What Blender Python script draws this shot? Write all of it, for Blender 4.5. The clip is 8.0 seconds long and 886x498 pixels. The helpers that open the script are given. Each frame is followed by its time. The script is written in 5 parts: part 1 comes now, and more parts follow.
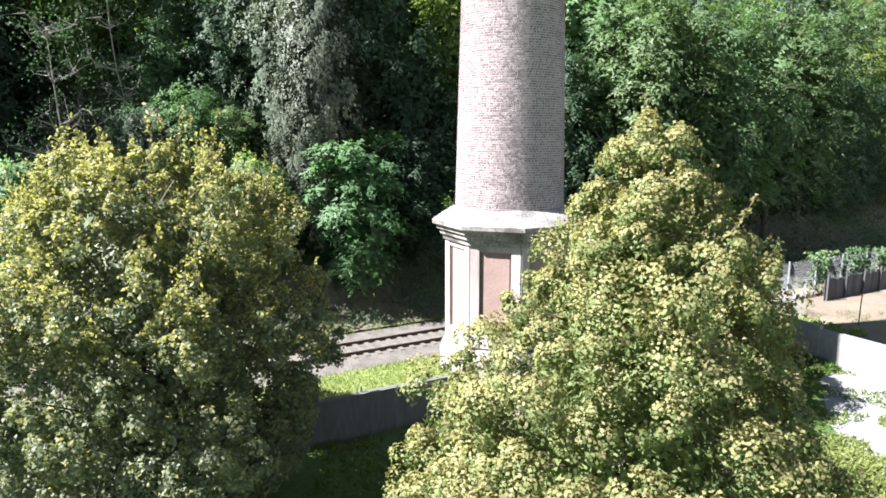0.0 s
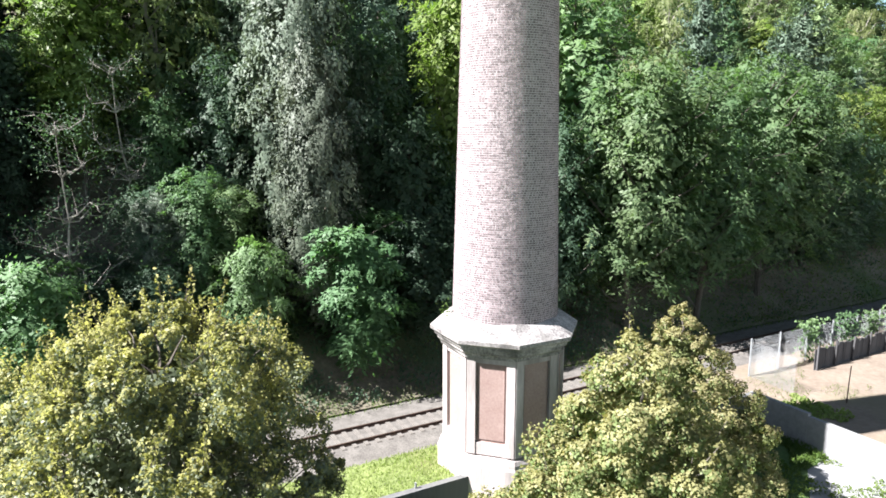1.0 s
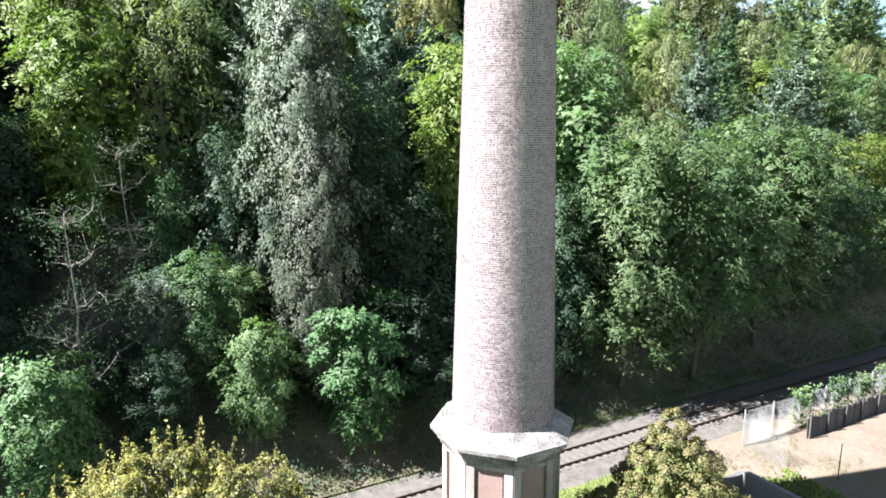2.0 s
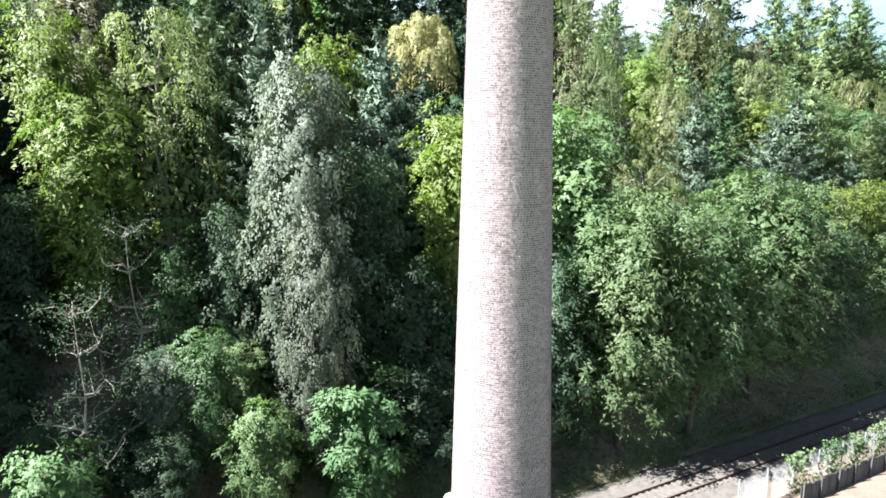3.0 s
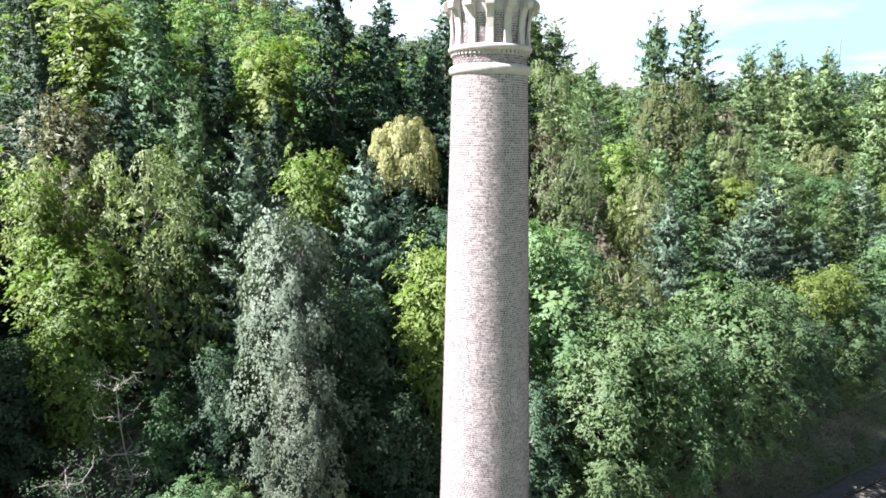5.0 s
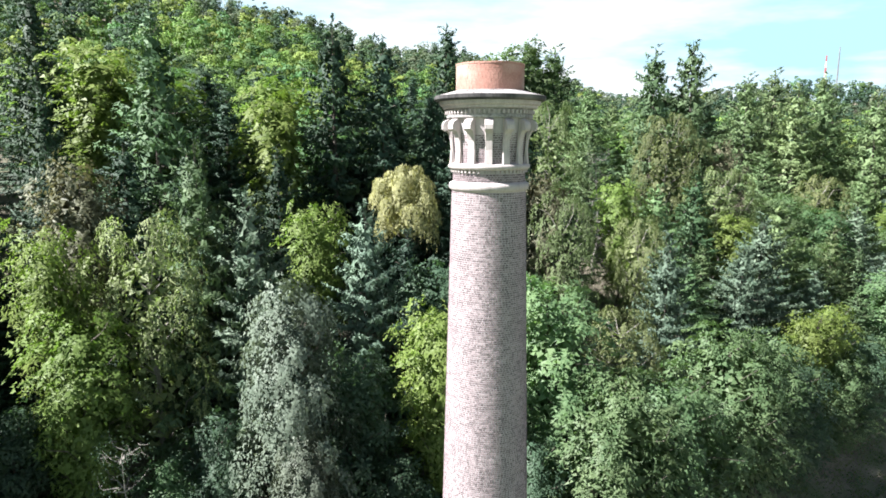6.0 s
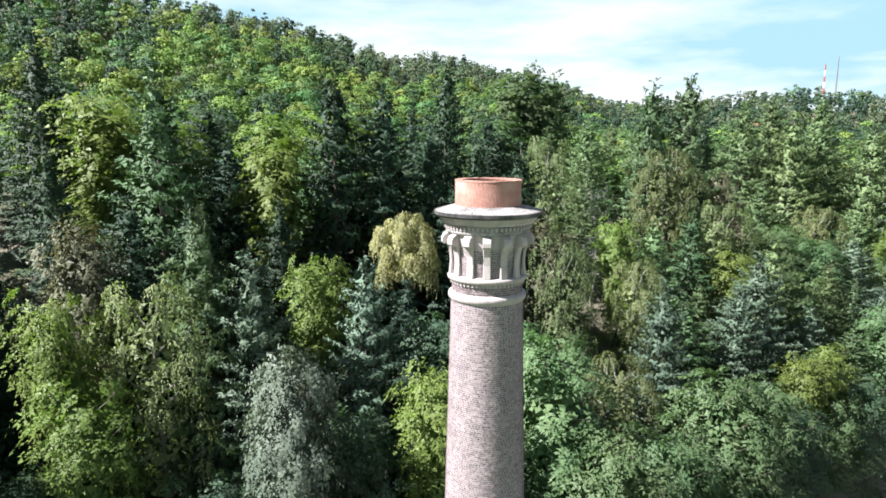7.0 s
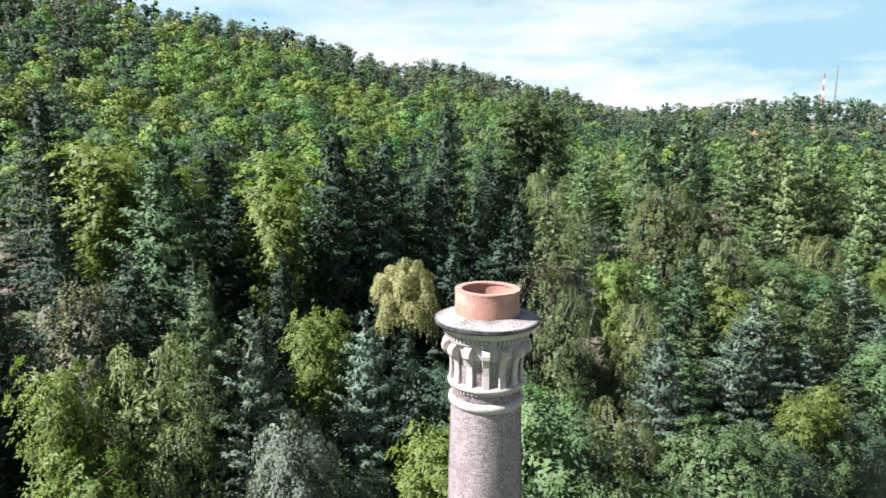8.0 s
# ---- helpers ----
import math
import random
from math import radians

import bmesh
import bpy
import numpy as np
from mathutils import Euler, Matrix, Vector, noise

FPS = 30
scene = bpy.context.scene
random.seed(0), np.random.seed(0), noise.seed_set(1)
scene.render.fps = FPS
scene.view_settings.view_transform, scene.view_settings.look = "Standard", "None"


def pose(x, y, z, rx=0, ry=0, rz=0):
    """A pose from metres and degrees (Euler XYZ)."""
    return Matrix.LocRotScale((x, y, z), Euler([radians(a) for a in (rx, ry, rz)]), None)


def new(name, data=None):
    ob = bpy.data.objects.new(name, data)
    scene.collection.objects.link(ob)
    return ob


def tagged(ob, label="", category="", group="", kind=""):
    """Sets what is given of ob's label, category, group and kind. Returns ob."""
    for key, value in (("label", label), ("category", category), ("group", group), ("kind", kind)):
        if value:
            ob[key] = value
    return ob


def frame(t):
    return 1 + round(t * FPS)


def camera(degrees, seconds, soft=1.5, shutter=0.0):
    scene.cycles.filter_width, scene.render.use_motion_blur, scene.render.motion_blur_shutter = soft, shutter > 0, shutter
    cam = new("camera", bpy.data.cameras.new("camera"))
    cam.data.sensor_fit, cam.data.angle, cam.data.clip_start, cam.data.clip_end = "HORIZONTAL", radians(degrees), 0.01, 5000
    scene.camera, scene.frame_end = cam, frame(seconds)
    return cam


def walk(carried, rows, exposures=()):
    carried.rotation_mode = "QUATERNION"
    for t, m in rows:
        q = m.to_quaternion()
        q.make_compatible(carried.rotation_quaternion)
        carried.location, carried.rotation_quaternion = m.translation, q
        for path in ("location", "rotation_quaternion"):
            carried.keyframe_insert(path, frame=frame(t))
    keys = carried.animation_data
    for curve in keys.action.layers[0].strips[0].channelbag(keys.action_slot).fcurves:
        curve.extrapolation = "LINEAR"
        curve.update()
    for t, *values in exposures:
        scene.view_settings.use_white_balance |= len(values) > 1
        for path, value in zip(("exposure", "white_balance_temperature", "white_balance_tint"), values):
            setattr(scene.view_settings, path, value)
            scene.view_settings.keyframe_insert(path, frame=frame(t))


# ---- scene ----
cam = camera(68.7, 8.0, soft=1.7)
METRES, EYE, TILT, LEAN, TURN = 37.5, 10.6, -10.0, 0.0, 0.0
ROWS = [
    (0.0, 0.0, 0.0, 0.0, 0.0, 0.0, 0.0),
    (0.5, 0.0013, -0.0119, 0.0613, -0.03, 0.01, 0.0),
    (1.0, 0.0024, -0.0235, 0.1224, -0.03, 0.01, -0.02),
    (1.5, 0.0021, -0.0345, 0.1839, -0.05, -0.01, -0.08),
    (2.0, 0.0024, -0.0453, 0.2459, -0.03, 0.06, -0.1),
    (2.5, 0.0029, -0.0561, 0.3079, 0.0, 0.13, -0.12),
    (3.0, 0.0034, -0.0669, 0.3698, -0.0, 0.2, -0.12),
    (3.5, 0.004, -0.0773, 0.4293, -0.36, 0.29, -0.04),
    (4.0, 0.0047, -0.0884, 0.4892, -1.07, 0.38, 0.13),
    (4.5, 0.0045, -0.099, 0.5498, -1.42, 0.44, 0.22),
    (5.0, 0.0043, -0.1092, 0.6117, -1.49, 0.46, 0.21),
    (5.5, 0.004, -0.1194, 0.6736, -1.51, 0.47, 0.2),
    (6.0, 0.0037, -0.1296, 0.7355, -1.52, 0.48, 0.19),
    (6.5, 0.0035, -0.1406, 0.7977, -1.53, 0.48, 0.19),
    (7.0, 0.004, -0.1518, 0.8595, -1.53, 0.5, 0.19),
    (7.5, 0.0034, -0.1625, 0.9222, -1.55, 0.49, 0.16),
    (8.0, 0.0031, -0.1731, 0.9848, -1.56, 0.47, 0.13),
]
walk(cam, [(t, pose(0, 0, EYE, TILT, LEAN, TURN) @ pose(METRES * x, METRES * y, METRES * z, 90 + pitch, roll, yaw)) for t, x, y, z, yaw, pitch, roll in ROWS], exposures=[(0.0, 2.12), (1.5, 2.12), (3.0, 2.32), (4.0, 2.3), (4.7, 2.2), (6.0, 1.9), (7.0, 1.66), (8.0, 1.52)])

# ---- light ----
SUN_FROM = Vector((-0.961, -0.276, 0.0)).normalized()
SUN_UP = radians(47)
sun_dir = SUN_FROM * math.cos(SUN_UP) + Vector((0, 0, math.sin(SUN_UP)))
sun = new("sun", bpy.data.lights.new("sun", "SUN"))
sun.data.energy, sun.data.angle, sun.data.color = 5.0, radians(0.53), (1.0, 0.985, 0.97)
sun.matrix_world = Matrix.Translation((-60, -20, 90)) @ sun_dir.to_track_quat("Z", "Y").to_matrix().to_4x4()

world = bpy.data.worlds.new("world")
scene.world = world
world.use_nodes = True
wt = world.node_tree
wt.nodes.clear()
sky = wt.nodes.new("ShaderNodeTexSky")
sky.sky_type, sky.sun_disc = "NISHITA", False
sky.sun_elevation = SUN_UP
sky.sun_rotation = math.atan2(SUN_FROM.x, SUN_FROM.y)
sky.air_density, sky.dust_density, sky.ozone_density = 1.2, 0.5, 4.0
wco = wt.nodes.new("ShaderNodeTexCoord")
wmap = wt.nodes.new("ShaderNodeMapping")
wmap.inputs["Scale"].default_value = (1.6, 1.2, 7.0)
wt.links.new(wco.outputs["Generated"], wmap.inputs["Vector"])
cloud = wt.nodes.new("ShaderNodeTexNoise")
cloud.inputs["Scale"].default_value, cloud.inputs["Detail"].default_value, cloud.inputs["Roughness"].default_value = 1.7, 7, 0.55
wt.links.new(wmap.outputs[0], cloud.inputs["Vector"])
cramp = wt.nodes.new("ShaderNodeValToRGB")
cramp.color_ramp.elements[0].position, cramp.color_ramp.elements[1].position = 0.38, 0.58
wt.links.new(cloud.outputs["Fac"], cramp.inputs[0])
cmix = wt.nodes.new("ShaderNodeMix")
cmix.data_type = "RGBA"
cmix.inputs["B"].default_value = (20.3, 20.9, 21.3, 1)
cfac = wt.nodes.new("ShaderNodeMath")
cfac.operation, cfac.inputs[1].default_value = "MULTIPLY", 0.95
sep = wt.nodes.new("ShaderNodeSeparateXYZ")
wt.links.new(wco.outputs["Generated"], sep.inputs[0])
low = wt.nodes.new("ShaderNodeMapRange")
low.inputs["From Min"].default_value, low.inputs["From Max"].default_value = 0.10, 0.34
low.inputs["To Min"].default_value, low.inputs["To Max"].default_value = 1.0, 0.08
wt.links.new(sep.outputs["Z"], low.inputs["Value"])
haze = wt.nodes.new("ShaderNodeMapRange")
haze.inputs["From Min"].default_value, haze.inputs["From Max"].default_value = 0.18, 0.32
haze.inputs["To Min"].default_value, haze.inputs["To Max"].default_value = 0.95, 0.05
wt.links.new(sep.outputs["Z"], haze.inputs["Value"])
clouds = wt.nodes.new("ShaderNodeMath")
clouds.operation = "MULTIPLY"
wt.links.new(cramp.outputs[0], clouds.inputs[0])
wt.links.new(low.outputs[0], clouds.inputs[1])
veil = wt.nodes.new("ShaderNodeMix")
veil.data_type = "RGBA"
veil.inputs["B"].default_value = (8.8, 14.4, 17.6, 1)
over = wt.nodes.new("ShaderNodeMapRange")
over.inputs["From Min"].default_value, over.inputs["From Max"].default_value = -0.03, 0.0
wt.links.new(sep.outputs["Z"], over.inputs["Value"])
hover = wt.nodes.new("ShaderNodeMath")
hover.operation = "MULTIPLY"
wt.links.new(haze.outputs[0], hover.inputs[0])
wt.links.new(over.outputs[0], hover.inputs[1])
wt.links.new(hover.outputs[0], veil.inputs["Factor"])
wt.links.new(sky.outputs[0], veil.inputs["A"])
cover_up = wt.nodes.new("ShaderNodeMath")
cover_up.operation = "MULTIPLY"
wt.links.new(clouds.outputs[0], cover_up.inputs[0])
wt.links.new(over.outputs[0], cover_up.inputs[1])
wt.links.new(cover_up.outputs[0], cfac.inputs[0])
wt.links.new(cfac.outputs[0], cmix.inputs["Factor"])
wt.links.new(veil.outputs["Result"], cmix.inputs["A"])
bg = wt.nodes.new("ShaderNodeBackground")
bg.inputs["Strength"].default_value = 0.0195
wt.links.new(cmix.outputs["Result"], bg.inputs["Color"])
wo = wt.nodes.new("ShaderNodeOutputWorld")
wt.links.new(bg.outputs[0], wo.inputs[0])


# ---- materials ----
def nodes_of(name):
    m = bpy.data.materials.new(name)
    m.use_nodes = True
    return m, m.node_tree, m.node_tree.nodes["Principled BSDF"]


def rough_material(name, dark, light, scale, rough=0.85, bump=0.3, fine=9.0, spec=0.3, island=0.0, stain=None, streak=False):
    """Two scales of variation between two colours, with relief; stain: a third colour in patches."""
    m, nt, b = nodes_of(name)
    co = nt.nodes.new("ShaderNodeTexCoord")
    mp = nt.nodes.new("ShaderNodeMapping")
    nt.links.new(co.outputs["Object"], mp.inputs["Vector"])
    if streak:
        mp.inputs["Scale"].default_value = (1, 1, 0.18)
    big = nt.nodes.new("ShaderNodeTexNoise")
    big.inputs["Scale"].default_value, big.inputs["Detail"].default_value = scale, 6
    small = nt.nodes.new("ShaderNodeTexNoise")
    small.inputs["Scale"].default_value, small.inputs["Detail"].default_value = scale * fine, 4
    for n in (big, small):
        nt.links.new(mp.outputs[0], n.inputs["Vector"])
    add = nt.nodes.new("ShaderNodeMath")
    add.operation = "ADD"
    nt.links.new(big.outputs["Fac"], add.inputs[0])
    nt.links.new(small.outputs["Fac"], add.inputs[1])
    ramp = nt.nodes.new("ShaderNodeMapRange")
    ramp.inputs["From Min"].default_value, ramp.inputs["From Max"].default_value = 0.7, 1.3
    nt.links.new(add.outputs[0], ramp.inputs["Value"])
    mix = nt.nodes.new("ShaderNodeMix")
    mix.data_type = "RGBA"
    mix.inputs["A"].default_value, mix.inputs["B"].default_value = (*dark, 1), (*light, 1)
    nt.links.new(ramp.outputs[0], mix.inputs["Factor"])
    col = mix.outputs["Result"]
    if stain:
        patch = nt.nodes.new("ShaderNodeTexNoise")
        patch.inputs["Scale"].default_value, patch.inputs["Detail"].default_value = scale * 0.45, 8
        nt.links.new(mp.outputs[0], patch.inputs["Vector"])
        pr = nt.nodes.new("ShaderNodeMapRange")
        pr.inputs["From Min"].default_value, pr.inputs["From Max"].default_value = 0.52, 0.68
        nt.links.new(patch.outputs["Fac"], pr.inputs["Value"])
        m2 = nt.nodes.new("ShaderNodeMix")
        m2.data_type = "RGBA"
        m2.inputs["B"].default_value = (*stain, 1)
        nt.links.new(pr.outputs[0], m2.inputs["Factor"])
        nt.links.new(col, m2.inputs["A"])
        col = m2.outputs["Result"]
    if island:
        geo = nt.nodes.new("ShaderNodeNewGeometry")
        obi = nt.nodes.new("ShaderNodeObjectInfo")
        s = nt.nodes.new("ShaderNodeMath")
        s.operation = "ADD"
        nt.links.new(geo.outputs["Random Per Island"], s.inputs[0])
        nt.links.new(obi.outputs["Random"], s.inputs[1])
        fr = nt.nodes.new("ShaderNodeMath")
        fr.operation = "FRACT"
        nt.links.new(s.outputs[0], fr.inputs[0])
        val = nt.nodes.new("ShaderNodeMapRange")
        val.inputs["To Min"].default_value, val.inputs["To Max"].default_value = 1 - island, 1 + island
        nt.links.new(fr.outputs[0], val.inputs["Value"])
        hsv = nt.nodes.new("ShaderNodeHueSaturation")
        nt.links.new(val.outputs[0], hsv.inputs["Value"])
        nt.links.new(col, hsv.inputs["Color"])
        col = hsv.outputs["Color"]
    nt.links.new(col, b.inputs["Base Color"])
    b.inputs["Roughness"].default_value = rough
    b.inputs["Specular IOR Level"].default_value = spec
    if bump:
        bm = nt.nodes.new("ShaderNodeBump")
        bm.inputs["Strength"].default_value, bm.inputs["Distance"].default_value = bump, 0.02
        nt.links.new(add.outputs[0], bm.inputs["Height"])
        nt.links.new(bm.outputs[0], b.inputs["Normal"])
    return m


def leaf_material(name, dark, light, through_colour, thin=0.35, rough=0.5, hue=0.025, patch=0.45, many=False, spec=0.22):
    """Leaves: a colour for each leaf, a shift of hue and value for each tree, light shining through."""
    m, nt, b = nodes_of(name)
    geo = nt.nodes.new("ShaderNodeNewGeometry")
    if many:
        own = nt.nodes.new("ShaderNodeAttribute")
        own.attribute_name = "tone"
        tree = own.outputs["Fac"]
    else:
        own = nt.nodes.new("ShaderNodeObjectInfo")
        tree = own.outputs["Random"]
    co = nt.nodes.new("ShaderNodeTexCoord")
    big = nt.nodes.new("ShaderNodeTexNoise")
    big.inputs["Scale"].default_value, big.inputs["Detail"].default_value = patch, 3
    nt.links.new(co.outputs["Object"], big.inputs["Vector"])
    s = nt.nodes.new("ShaderNodeMath")
    s.operation, s.inputs[1].default_value = "MULTIPLY_ADD", 0.12 if many else 0.3
    nt.links.new(geo.outputs["Random Per Island"], s.inputs[0])
    pr = nt.nodes.new("ShaderNodeMapRange")
    pr.inputs["From Min"].default_value, pr.inputs["From Max"].default_value, pr.inputs["To Max"].default_value = 0.35, 0.65, 0.5
    nt.links.new(big.outputs["Fac"], pr.inputs["Value"])
    nt.links.new(pr.outputs[0], s.inputs[2])
    mix = nt.nodes.new("ShaderNodeMix")
    mix.data_type = "RGBA"
    mix.inputs["A"].default_value, mix.inputs["B"].default_value = (*dark, 1), (*light, 1)
    nt.links.new(s.outputs[0], mix.inputs["Factor"])
    hsv = nt.nodes.new("ShaderNodeHueSaturation")
    hr = nt.nodes.new("ShaderNodeMapRange")
    hr.inputs["To Min"].default_value, hr.inputs["To Max"].default_value = 0.5 - hue, 0.5 + hue
    nt.links.new(tree, hr.inputs["Value"])
    nt.links.new(hr.outputs[0], hsv.inputs["Hue"])
    vr = nt.nodes.new("ShaderNodeMath")
    vr.operation, vr.inputs[1].default_value = "MULTIPLY", 7.31
    nt.links.new(tree, vr.inputs[0])
    vf = nt.nodes.new("ShaderNodeMath")
    vf.operation = "FRACT"
    nt.links.new(vr.outputs[0], vf.inputs[0])
    vm = nt.nodes.new("ShaderNodeMapRange")
    vm.inputs["To Min"].default_value, vm.inputs["To Max"].default_value = (0.72, 1.3) if many else (0.78, 1.22)
    nt.links.new(vf.outputs[0], vm.inputs["Value"])
    nt.links.new(vm.outputs[0], hsv.inputs["Value"])
    nt.links.new(mix.outputs["Result"], hsv.inputs["Color"])
    nt.links.new(hsv.outputs["Color"], b.inputs["Base Color"])
    b.inputs["Roughness"].default_value = rough
    b.inputs["Specular IOR Level"].default_value = spec
    tr = nt.nodes.new("ShaderNodeBsdfTranslucent")
    tm = nt.nodes.new("ShaderNodeMix")
    tm.data_type, tm.blend_type = "RGBA", "MULTIPLY"
    tm.inputs["Factor"].default_value = 1.0
    tm.inputs["B"].default_value = (*through_colour, 1)
    nt.links.new(hsv.outputs["Color"], tm.inputs["A"])
    nt.links.new(tm.outputs["Result"], tr.inputs["Color"])
    ms = nt.nodes.new("ShaderNodeMixShader")
    ms.inputs[0].default_value = thin
    nt.links.new(b.outputs[0], ms.inputs[1])
    nt.links.new(tr.outputs[0], ms.inputs[2])
    out = nt.nodes["Material Output"]
    nt.links.new(ms.outputs[0], out.inputs[0])
    return m


